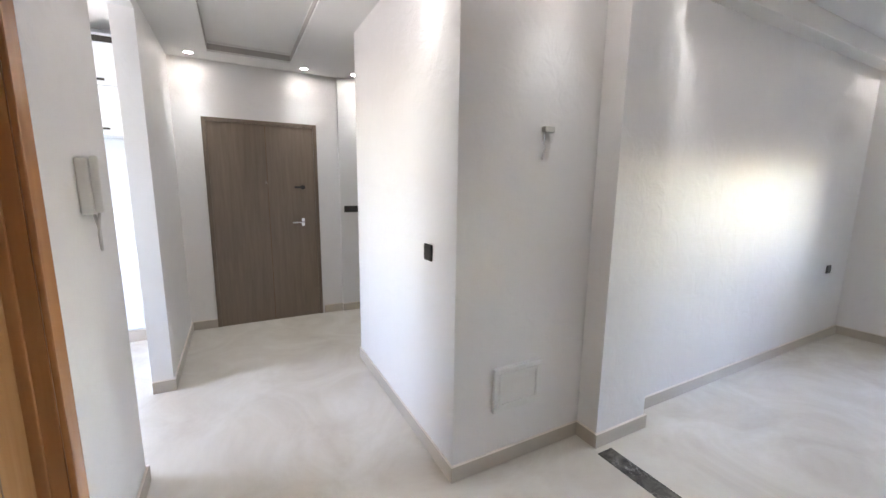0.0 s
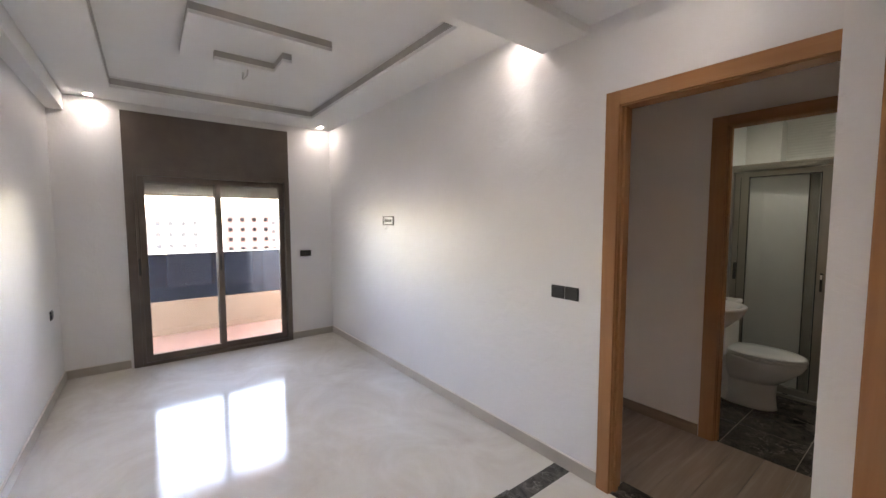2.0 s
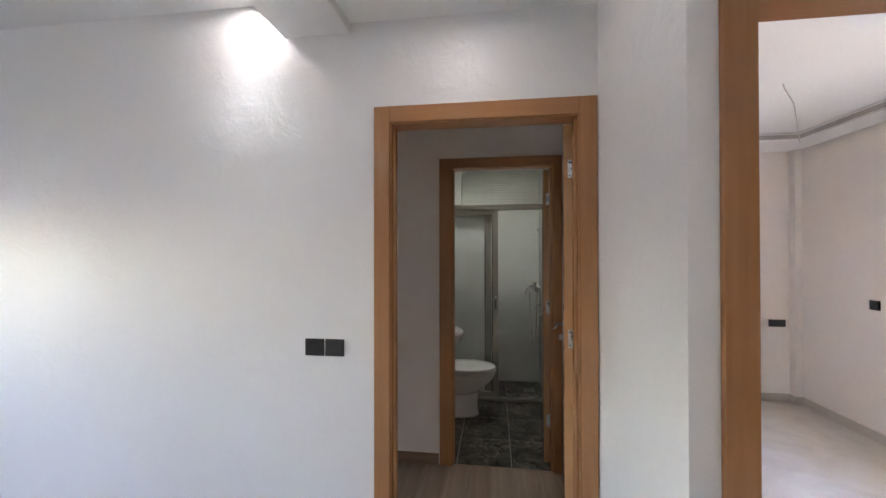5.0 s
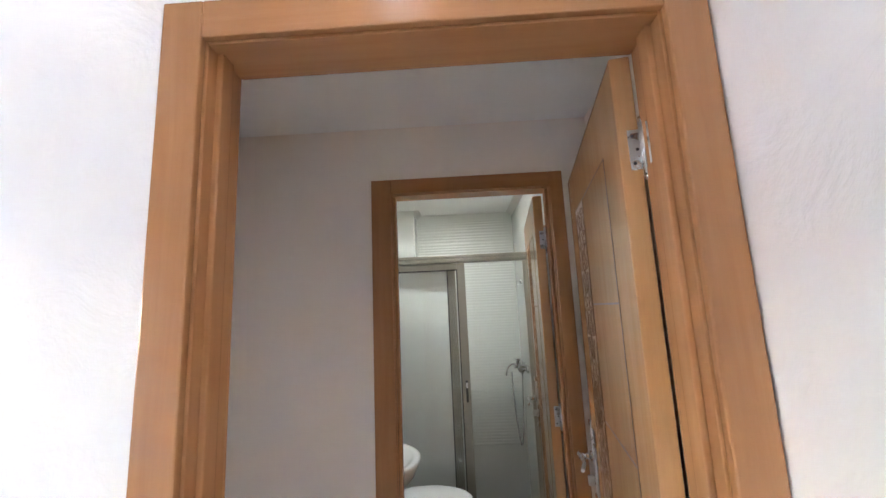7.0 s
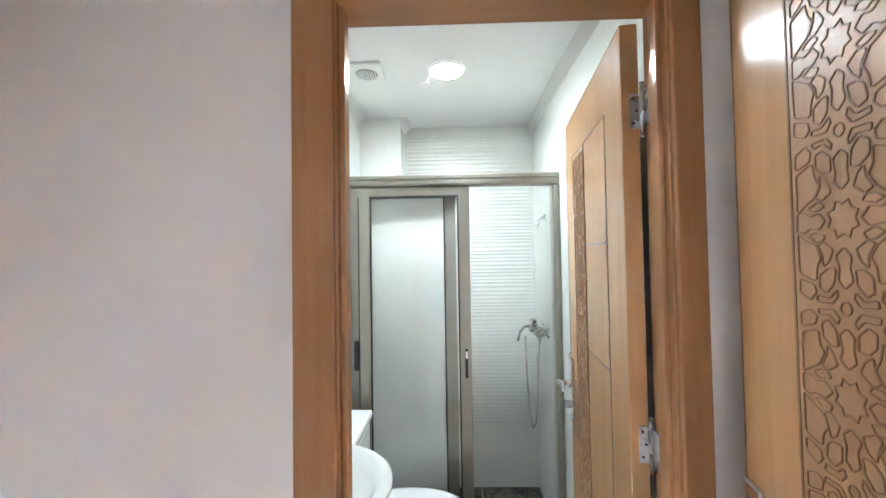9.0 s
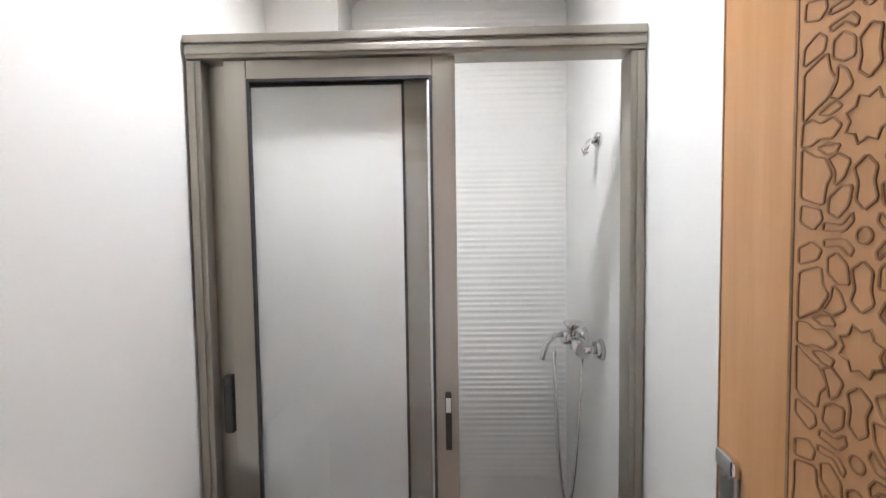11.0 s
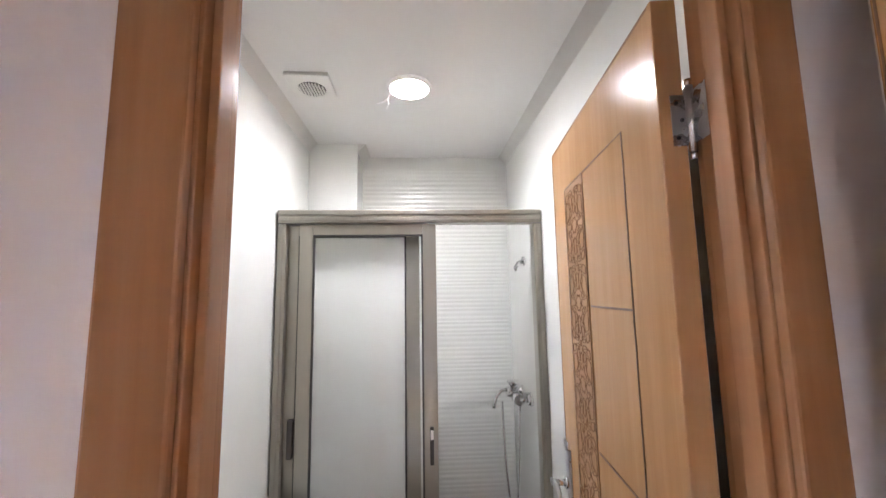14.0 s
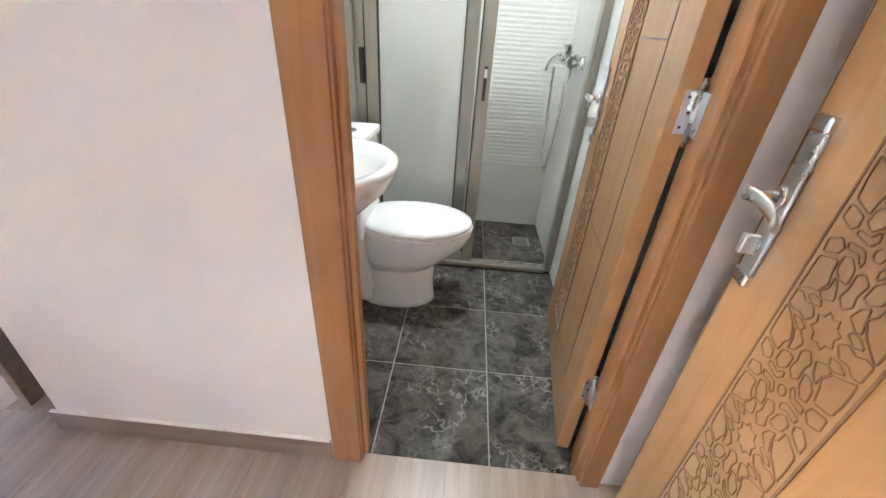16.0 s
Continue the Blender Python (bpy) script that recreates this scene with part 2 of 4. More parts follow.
CABINET = mottled("white_gloss_cabinet", [(0.3, (0.72, 0.76, 0.80)), (0.7, (0.76, 0.80, 0.83))], 2, (0.15, 0.22))
SPLASH = mottled("pale_splashback_tile", [(0.3, (0.48, 0.52, 0.55)), (0.7, (0.56, 0.60, 0.62))], 4, (0.15, 0.25))

# ---- mesh helpers ----


def box(bm, x0, y0, z0, x1, y1, z1, m=None, bevel=0.0):
    a = bmesh.new() if bevel else bm
    vs = [a.verts.new((x, y, z)) for x in (x0, x1) for y in (y0, y1) for z in (z0, z1)]
    for f in ((0, 1, 3, 2), (4, 6, 7, 5), (0, 4, 5, 1), (2, 3, 7, 6), (0, 2, 6, 4), (1, 5, 7, 3)):
        a.faces.new([vs[i] for i in f])
    if bevel:
        bmesh.ops.bevel(a, geom=a.edges[:], offset=bevel, segments=2, affect="EDGES", profile=0.6)
        merge(bm, a)
    if m is not None:
        bmesh.ops.transform(bm, matrix=m, verts=vs)
    return bm


def merge(bm, other):
    """Adds the mesh of other to bm and frees it."""
    at = {v: bm.verts.new(v.co) for v in other.verts}
    for f in other.faces:
        g = bm.faces.new([at[v] for v in f.verts])
        g.smooth = f.smooth
    other.free()


def boxes(*rows, bevel=0.0):
    bm = bmesh.new()
    for r in rows:
        box(bm, *r, bevel=bevel)
    return bm


def cyl(bm, c, axis, r, depth, seg=24, r2=None):
    m = Matrix.Translation(c)
    if axis == "x":
        m = m @ pose(0, 0, 0, 0, 90, 0)
    if axis == "y":
        m = m @ pose(0, 0, 0, -90, 0, 0)
    got = bmesh.ops.create_cone(bm, cap_ends=True, segments=seg, radius1=r, radius2=r if r2 is None else r2, depth=depth, matrix=m)
    for v in got["verts"]:
        for f in v.link_faces:
            f.smooth = len(f.verts) == 4
    return bm


def loft(bm, rings, cap_first=True, cap_last=True, smooth=True):
    """Skin over closed rings of points, in order."""
    vs = [[bm.verts.new(p) for p in ring] for ring in rings]
    for a, b in zip(vs, vs[1:]):
        for i in range(len(a)):
            j = (i + 1) % len(a)
            bm.faces.new((a[i], a[j], b[j], b[i])).smooth = smooth
    if cap_first:
        bm.faces.new(vs[0][::-1]).smooth = False
    if cap_last:
        bm.faces.new(vs[-1]).smooth = False
    return bm


def tube(bm, pts, r, seg=8):
    """A round cord through the points."""
    pts = [Vector(p) for p in pts]
    rings = []
    for i, p in enumerate(pts):
        d = (pts[min(i + 1, len(pts) - 1)] - pts[max(i - 1, 0)]).normalized()
        q = d.to_track_quat("Z", "Y")
        rings.append([p + q @ Vector((r * math.cos(a), r * math.sin(a), 0)) for a in [2 * math.pi * k / seg for k in range(seg)]])
    return loft(bm, rings)


def settle(bm, name, material):
    bmesh.ops.recalc_face_normals(bm, faces=bm.faces[:])
    me = bpy.data.meshes.new(name)
    bm.to_mesh(me)
    bm.free()
    me.materials.append(material)
    return me


def thing(name, bm, material, label, category, group="", kind=""):
    """A top-level object that is one mesh."""
    return tagged(new(name, settle(bm, name, material)), label, category, group, kind)


def base(name, at, label, category, group="", kind="", rz=0):
    """A top-level empty to which parts are added, in its own axes."""
    e = new(name)
    e.empty_display_size = 0.05
    e.matrix_world = pose(*at, 0, 0, rz)
    return tagged(e, label, category, group, kind)


def part(name, bm, material, parent, label=""):
    ob = new(name, settle(bm, name, material))
    ob.parent = parent
    return tagged(ob, label)


def structure(name, bm, material, label, category):
    return thing(name, bm, material, label, category, kind="structure")


# ---- large structure ----
TOP = 2.95
structure("floor", boxes((-2.4, -3.5, -0.12, 0.70, -0.75, 0.0), (-2.4, -0.75, -0.12, 0.77, 0.02, 0.0), (-0.15, 0.02, -0.12, 5.73, 5.0, 0.0), (0.77, -0.6, -0.12, 5.73, 0.02, 0.0),
          (-2.6, 2.3, -0.12, -0.15, 5.0, 0.0)), FLOOR, "polished cream porcelain floor with soft clouding", "floor")

structure("wall_south", boxes((1.766, -0.70, 0, 5.65, -0.6, TOP), (0.889, -0.70, 0, 0.963, -0.6, TOP), (0.963, -0.70, 2.05, 1.766, -0.6, TOP)),
          WALL, "white satin trowelled plaster wall of the living room", "wall")
structure("wall_niche", boxes((0.765, -0.72, 0, 0.889, 0.14, TOP)), WALL, "white plaster wall end beside the bedroom doorway", "wall")
structure("wall_bedroom_front", boxes((-0.15, 0.02, 2.05, 0.765, 0.14, TOP), (-0.15, 0.02, 0, 0.03, 0.14, 2.05)), WALL,
          "white plaster wall over the bedroom doorway", "wall")
structure("wall_north", boxes((2.49, 1.985, 0, 5.65, 2.2, TOP)), WALL, "white satin trowelled plaster wall of the living room", "wall")
structure("wall_east", boxes((5.65, -0.75, 0, 5.95, -0.06, TOP), (5.65, 1.47, 0, 5.95, 2.2, TOP), (5.65, -0.06, 2.525, 5.95, 1.47, TOP)), WALL,
          "white plaster wall either side of the balcony door", "wall")
structure("wall_block", boxes((1.266, 2.0, 0, 2.49, 3.55, TOP)), WALL, "white plaster wall block between hallway and living room", "wall")
structure("pillar", boxes((2.09, 1.86, 0, 2.49, 1.997, TOP)), WALL, "white plaster pillar at the living room edge", "pillar")
structure("wall_west", boxes((-0.15, 0.14, 0, -0.03, 1.08, TOP), (-0.15, 1.08, 2.05, -0.03, 1.885, TOP), (-0.15, 1.885, 0, -0.03, 2.65, TOP),
          (-0.15, 2.65, 2.42, -0.03, 3.60, TOP), (-0.15, 3.60, 0, -0.03, 4.83, TOP)), WALL, "white plaster hallway wall with the kitchen opening", "wall")
structure("wall_entrance", boxes((-0.15, 4.83, 0, 0.24, 5.02, TOP), (1.18, 4.83, 0, 3.1, 5.02, TOP), (0.24, 4.83, 1.99, 1.18, 5.02, TOP), (1.42, 4.80, 0, 3.1, 4.83, TOP)),
          WALL, "white plaster wall round the entrance door", "wall")
structure("wall_hallway_end", boxes((3.0, 3.55, 0, 3.1, 4.80, TOP)), WALL, "white plaster end wall of the hallway", "wall")
structure("wall_block_back", boxes((2.49, 3.45, 0, 3.0, 3.55, TOP)), WALL, "white plaster wall along the hallway", "wall")

structure("ceiling_living", boxes((2.26, -0.6, 2.62, 5.65, -0.21, TOP), (2.26, 1.52, 2.62, 5.65, 1.985, TOP), (2.26, -0.21, 2.62, 2.58, 1.52, TOP),
          (5.17, -0.21, 2.62, 5.65, 1.52, TOP), (2.58, -0.21, 2.71, 5.17, 1.52, TOP)), CEIL, "white plasterboard ceiling with a raised tray", "ceiling")
structure("ceiling_beam", boxes((1.95, -0.6, 2.455, 2.26, 1.86, TOP), bevel=0.006), CEIL, "white plastered ceiling beam", "beam")
structure("ceiling_beam_north", boxes((2.49, 1.871, 2.475, 5.65, 1.985, 2.62), bevel=0.005), CEIL, "white plastered beam along the living room wall", "beam")
structure("ceiling_hallway", boxes((0.889, -0.6, 2.50, 1.95, 0.14, TOP), (-0.03, 0.14, 2.50, 1.95, 2.6, TOP), (-0.03, 2.6, 2.50, 0.29, 4.83, TOP), (0.95, 2.6, 2.50, 1.266, 4.83, TOP),
          (0.29, 4.55, 2.50, 0.95, 4.83, TOP), (0.29, 2.6, 2.58, 0.95, 4.55, TOP), (1.266, 3.55, 2.50, 3.0, 4.83, TOP)), CEIL,
          "white plasterboard hallway ceiling with a raised tray", "ceiling")

# added out of view so that no sun leaks in from above
structure("sun_cover", boxes((-2.7, -3.8, TOP, 5.92, 5.1, TOP + 0.2)), CEIL, "unseen cover over the flat that keeps the sun out", "ceiling")

# small inner hall
structure("floor_hall", boxes((0.74, -1.66, -0.12, 2.7, -0.6, -0.006), (2.52, -3.2, -0.12, 5.0, -1.66, -0.006), (2.7, -1.66, -0.12, 5.0, -0.72, -0.006)), JOINT, "grey joint bed under the wood-look tiles", "floor")
structure("wall_hall_south", boxes((1.62, -1.705, 0, 2.59, -1.62, TOP), (0.69, -1.705, 0, 0.912, -1.62, TOP), (0.912, -1.705, 2.07, 1.62, -1.62, TOP)), MATT,
          "plain off-white hall wall round the bathroom door", "wall")
structure("wall_hall_west", boxes((0.69, -1.62, 0, 0.74, -0.75, TOP), (0.74, -0.75, 0, 0.889, -0.72, TOP)), MATT, "plain off-white hall wall behind the open door", "wall")
structure("wall_hall_east", boxes((2.59, -1.705, 1.90, 2.71, -0.70, TOP), (2.59, -0.9, 0, 2.71, -0.70, 1.90)), MATT, "off-white wall over the opening to the side room", "wall")
structure("ceiling_hall", boxes((0.74, -1.62, 2.37, 2.59, -0.70, TOP)), CEIL, "plain white hall ceiling", "ceiling")
STRIP = mottled("pale_grey_strip", [(0.3, (0.54, 0.52, 0.49)), (0.7, (0.62, 0.59, 0.56))], 5, (0.6, 0.7))
structure("hall_cornice", boxes((2.56, -1.62, 2.32, 2.59, -0.75, 2.37), (2.57, -1.62, 2.09, 2.59, -0.75, 2.125)), STRIP, "pale grey strips over the hall opening", "trim")
structure("wall_side_room", boxes((2.71, -3.2, 0, 5.0, -3.1, TOP), (4.95, -3.1, 0, 5.05, -2.3, TOP), (4.95, -1.1, 0, 5.05, -0.75, TOP), (4.95, -2.3, 0, 5.05, -1.1, 0.9),
          (4.95, -2.3, 1.06, 5.05, -1.1, TOP), (2.59, -3.1, 0, 2.71, -1.705, TOP)), MATT, "plain off-white side room walls", "wall")
# black box in place of the shaded slit in the jamb
structure("side_room_jamb_shadow", boxes((2.670, -1.705, 1.45, 2.709, -1.697, 1.79), bevel=0.002), PLASTIC_K, "black strip for the shadow slit in the white jamb", "trim")
structure("side_room_jamb_board", boxes((2.592, -1.705, 0.0, 2.709, -1.699, 1.40), bevel=0.002), BROWN_SKIRT, "brown lower jamb of the side room opening", "trim")
structure("side_room_lintel", boxes((2.712, -1.703, 1.865, 2.775, -0.90, 1.96), bevel=0.003), MATT, "off-white lintel on the far side of the opening", "trim")
structure("side_room_jamb", boxes((2.712, -1.705, 1.40, 2.765, -1.690, 1.865), bevel=0.003), MATT, "off-white upper jamb of the side room opening", "trim")
structure("side_room_jamb_edge", boxes((2.767, -1.80, 0.0, 2.80, -1.672, 1.863), bevel=0.003), BROWN_SKIRT, "brown jamb board behind the side room opening", "trim")
structure("ceiling_side_room", boxes((2.71, -3.1, 2.5, 4.95, -0.70, TOP)), CEIL, "plain white side room ceiling", "ceiling")

# bedroom
structure("wall_bedroom", boxes((-2.0, -3.4, 0, 0.69, -3.18, TOP), (-1.75, -3.18, 0, -1.62, -1.6, TOP), (-1.75, -0.3, 0, -1.62, 0.14, TOP), (-1.75, -1.6, 0, -1.62, -0.3, 0.9),
          (-1.75, -1.6, 1.55, -1.62, -0.3, TOP), (-1.75, 0.02, 0, -0.15, 0.14, TOP), (0.58, -3.18, 0, 0.69, -0.75, TOP), (-1.62, -3.18, 0, -1.56, -3.10, TOP)),
          MATT, "plain cream bedroom walls", "wall")
structure("ceiling_bedroom", boxes((-1.62, -3.18, 2.46, 0.58, -2.76, TOP), (-1.62, -0.3, 2.46, 0.58, 0.02, TOP), (-1.62, -2.76, 2.46, -1.37, -0.3, TOP), (0.3, -2.76, 2.46, 0.58, -0.3, TOP),
          (0.58, -0.75, 2.46, 0.765, 0.02, TOP), (-1.37, -2.76, 2.53, 0.3, -0.3, TOP)), CEIL, "white bedroom ceiling with a raised tray", "ceiling")

# kitchen
structure("wall_kitchen", boxes((-2.55, 4.75, 0, -0.15, 4.87, TOP), (-2.55, 2.3, 0, -0.15, 2.42, TOP), (-2.55, 2.42, 0, -2.45, 2.9, TOP), (-2.55, 4.1, 0, -2.45, 4.75, TOP),
          (-2.55, 2.9, 0, -2.45, 4.1, 1.0), (-2.55, 2.9, 2.2, -2.45, 4.1, TOP)), SPLASH, "pale blue-white tiled kitchen walls", "wall")
structure("ceiling_kitchen", boxes((-2.45, 2.42, 2.6, -0.15, 4.75, TOP)), CEIL, "plain white kitchen ceiling", "ceiling")

# bathroom
structure("wall_bathroom_west", boxes((0.69, -3.7, 0, 0.822, -1.705, TOP)), BATH, "glossy white tiled bathroom wall", "wall")
structure("wall_bathroom_east", boxes((1.945, -3.7, 0, 2.06, -1.705, TOP)), BATH, "glossy white tiled bathroom wall", "wall")
structure("wall_bathroom_back", boxes((0.822, -3.7, 0, 1.945, -3.44, TOP)), BATH, "glossy white tiled wall behind the shower", "wall")
structure("shower_pillar", boxes((1.685, -3.44, 0, 1.945, -3.235, TOP), bevel=0.004), BATH, "glossy white tiled pillar in the shower corner", "pillar")
structure("wall_bathroom_front", boxes((1.62, -1.709, 0, 1.945, -1.705, TOP), (0.822, -1.709, 0, 0.912, -1.705, TOP), (0.912, -1.709, 2.07, 1.62, -1.705, TOP)), BATH,
          "glossy white tiles round the bathroom doorway", "wall")
BATH_TOP = 2.41
# cornice grey holds the shade at the top of the walls
CORNICE = mottled("shaded_cornice", [(0.3, (0.62, 0.60, 0.57)), (0.7, (0.69, 0.67, 0.64))], 4, (0.6, 0.7))
structure("ceiling_bathroom", boxes((0.822, -3.44, BATH_TOP, 1.945, -1.709, TOP)), CEIL, "plain white bathroom ceiling", "ceiling")
C = 0.045


def cove(bm, a, b, inward):
    """A sloping cornice from a to b along the ceiling; inward points into the room."""
    rings = []
    for x, y in (a, b):
        rings.append([(x, y, BATH_TOP), (x, y, BATH_TOP - C), (x + inward[0] * C, y + inward[1] * C, BATH_TOP)])
    loft(bm, rings, smooth=False)


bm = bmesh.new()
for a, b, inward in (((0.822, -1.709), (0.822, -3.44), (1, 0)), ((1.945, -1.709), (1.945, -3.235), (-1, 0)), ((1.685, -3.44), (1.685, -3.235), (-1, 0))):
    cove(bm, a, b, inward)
structure("bathroom_cornice", bm, CORNICE, "sloping plaster cornice, wall shade put into its grey", "trim")
structure("floor_bathroom", boxes((0.69, -3.7, -0.12, 2.06, -1.66, -0.001)), JOINT, "grout bed under the dark bathroom tiles", "floor")

# ---- skirting ----


def skirting(name, runs, material, label, h=0.08):
    """Runs of (x0, y0, x1, y1) footprints, each a low tile with a rounded top edge."""
    structure(name, boxes(*[(x0, y0, 0.0, x1, y1, h) for x0, y0, x1, y1 in runs], bevel=0.003), material, label, "baseboard")
    structure(name + "_bead", boxes(*[(x0 + 0.002, y0 + 0.002, h, x1 - 0.002, y1 - 0.002, h + 0.005) for x0, y0, x1, y1 in runs]), MATT, "thin white mortar bead on the skirting", "trim")


T = 0.014
skirting("baseboard_living", [(1.84, -0.6, 5.65, -0.6 + T), (2.49, 1.985 - T, 5.65, 1.985), (5.65 - T, -0.6 + T, 5.65, -0.06), (5.65 - T, 1.50, 5.65, 1.985 - T)], SKIRT,
         "beige tile skirting along the living room walls")
skirting("baseboard_pillar", [(2.09 - T, 1.86 - T, 2.49 + T, 1.86), (2.09 - T, 1.86, 2.09, 2.0), (1.266 - T, 2.0 - T, 2.09 - T, 2.0), (1.266 - T, 2.0, 1.266, 3.55)], SKIRT,
         "beige tile skirting round pillar and wall block")
skirting("baseboard_hallway", [(-0.03, 3.60, -0.03 + T, 4.83), (-0.15, 3.60 - T, -0.03 + T, 3.60), (-0.03, 1.965, -0.03 + T, 2.65), (-0.15, 2.65, -0.03 + T, 2.65 + T),
         (-0.03 + T, 4.83 - T, 0.2, 4.83), (1.22, 4.83 - T, 1.42, 4.83), (1.42, 4.80 - T, 3.0, 4.80), (1.266, 3.55, 2.49, 3.55 + T), (0.889, -0.58, 0.889 + T, 0.14), (0.83, 0.14, 0.889 + T, 0.14 + T)], SKIRT,
         "beige tile skirting along the hallway walls")
skirting("baseboard_bedroom", [(-1.56, -3.18, 0.58, -3.18 + T), (-1.62, -3.10, -1.62 + T, 0.0), (-1.62 + T, -3.10, -1.56, -3.10 + T), (-1.56, -3.18 + T, -1.56 + T, -3.10 + T)], SKIRT, "beige tile skirting along the bedroom walls")
skirting("baseboard_hall", [(1.70, -1.62, 2.605, -1.62 + T)], BROWN_SKIRT, "brown wood-look skirting with a pale top bead")
skirting("baseboard_side_room", [(2.71, -3.1, 4.95, -3.1 + T), (2.71, -3.1 + T, 2.71 + T, -1.73)], BROWN_SKIRT, "brown wood-look skirting in the side room")

# ---- ceiling relief and downlights ----


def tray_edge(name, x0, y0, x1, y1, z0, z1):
    # thin grey band on the four sides of the tray step
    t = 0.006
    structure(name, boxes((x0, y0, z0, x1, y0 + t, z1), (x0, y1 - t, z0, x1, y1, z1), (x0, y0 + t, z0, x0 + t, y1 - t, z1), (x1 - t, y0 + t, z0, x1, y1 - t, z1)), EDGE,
              "grey strip along the edge of the raised ceiling tray", "trim")


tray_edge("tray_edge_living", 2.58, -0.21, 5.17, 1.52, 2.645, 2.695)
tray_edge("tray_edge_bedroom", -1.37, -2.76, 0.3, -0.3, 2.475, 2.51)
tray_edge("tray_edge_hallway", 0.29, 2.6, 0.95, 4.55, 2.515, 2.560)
Z = 2.71
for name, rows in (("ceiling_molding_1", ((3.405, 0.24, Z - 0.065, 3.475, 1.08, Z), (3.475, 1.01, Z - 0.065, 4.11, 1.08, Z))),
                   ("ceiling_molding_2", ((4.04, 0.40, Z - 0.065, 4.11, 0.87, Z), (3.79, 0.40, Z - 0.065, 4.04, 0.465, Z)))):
    structure(name, boxes(*[(a, b, c + 0.022, d, e, f) for a, b, c, d, e, f in rows]), EDGE, "plasterboard angle with grey sides on the ceiling", "molding")
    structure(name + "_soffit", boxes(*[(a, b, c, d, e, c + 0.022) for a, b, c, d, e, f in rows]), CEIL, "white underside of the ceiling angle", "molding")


def downlight(x, y, z, disc):
    e = base("downlight", (x, y, z), "small recessed round downlight with a white rim", "downlight", "recessed ceiling downlights")
    bm = bmesh.new()
    rings = [[(r * math.cos(a), r * math.sin(a), h) for a in [2 * math.pi * k / 28 for k in range(28)]] for r, h in ((0.046, 0.0), (0.044, -0.005), (0.034, -0.006), (0.031, 0.0))]
    loft(bm, rings, False, False)
    part("rim", bm, PLASTIC_W, e)
    part("lens", cyl(bmesh.new(), (0, 0, -0.001), "z", 0.031, 0.002, 28), disc, e, "glowing round lens")
    return e


SPOT = (0.74, 0.90, 1.0)
for x, y, z, power in ((5.52, 1.69, 2.62, 0.13), (5.48, -0.425, 2.62, 0.13), (2.42, -0.44, 2.62, 0.30), (2.60, 1.80, 2.62, 0.65), (1.46, -0.245, 2.50, 0.25), (1.13, 2.25, 2.50, 0.42),
                       (1.75, 1.80, 2.50, 0.4), (0.15, 4.66, 2.50, 0.55), (1.08, 4.66, 2.50, 0.55), (1.56, 4.63, 2.50, 0.55)):
    downlight(x, y, z, DIM_BULB if y > 4 or y < 0 and x < 2 or 1.7 < x < 1.8 else BULB)
    lamp("downlight_beam", "SPOT", look((x, y, z - 0.008), (x, y + 0.001, 0)), power, SPOT, cone=74, blend=1.0)

# ---- marble inlays and floor tiles ----


def tile_mesh(name, w, d, material, h=0.006):
    return settle(box(bmesh.new(), -w / 2, -d / 2, -h, w / 2, d / 2, 0, bevel=0.0012), name, material)


def lay(mesh, name, x, y, z, parent, rz=0):
    ob = new(name, mesh)
    ob.parent = parent
    ob.matrix_local = pose(x, y, z, 0, 0, rz)
    return ob


inlay = base("floor_inlay", (0, 0, 0), "dark veined marble strip set in the cream floor", "inlay", kind="structure")
strip = tile_mesh("tile", 0.105, 0.398, DARKM)
for i in range(6):
    lay(strip, "tile", 2.055 + 0.011 * i, -0.385 + 0.4 * i, 0.003, inlay)
threshold = base("door_threshold", (0, 0, 0), "dark veined marble threshold under the hall door", "threshold", kind="structure")
slab = tile_mesh("tile", 0.40, 0.148, DARKM)
for i in range(2):
    lay(slab, "tile", 1.163 + 0.402 * i, -0.675, 0.004, threshold)

# ---- doors ----
CASE = 0.072


def casing(e, x0, x1, h, y_front, y_back, w_front=CASE, w_low=None, w_head=None):
    """Jambs, head, stops and architraves of one doorway, in the axes of e: the opening runs along x, the front faces +y."""
    j, w0, wh = 0.016, w_low or w_front, w_head or w_front
    for a, b in ((x0, x0 + j), (x1 - j, x1)):
        part("jamb", boxes((a, y_back, 0, b, y_front, h), bevel=0.002), FRAME, e)
    part("head_jamb", boxes((x0 + j, y_back, h - j, x1 - j, y_front, h), bevel=0.002), FRAME_X, e)
    for y0, y1 in ((y_front, y_front + 0.016), (y_back - 0.016, y_back)):
        for a, b in ((x0 - w0 + 0.012, x0 + 0.012), (x1 - 0.012, x1 + w_front - 0.012)):
            part("architrave", boxes((a, y0, 0, b, y1, h + wh - 0.012), bevel=0.004), FRAME, e)
        part("head_architrave", boxes((x0 + 0.012, y0, h - 0.012, x1 - 0.012, y1, h + wh - 0.012), bevel=0.004), FRAME_X, e)
    mid = (y_front + y_back) / 2
    for a, b in ((x0 + j, x0 + j + 0.012), (x1 - j - 0.012, x1 - j)):
        part("door_stop", boxes((a, mid - 0.01, 0, b, mid + 0.025, h - j), bevel=0.003), FRAME, e)


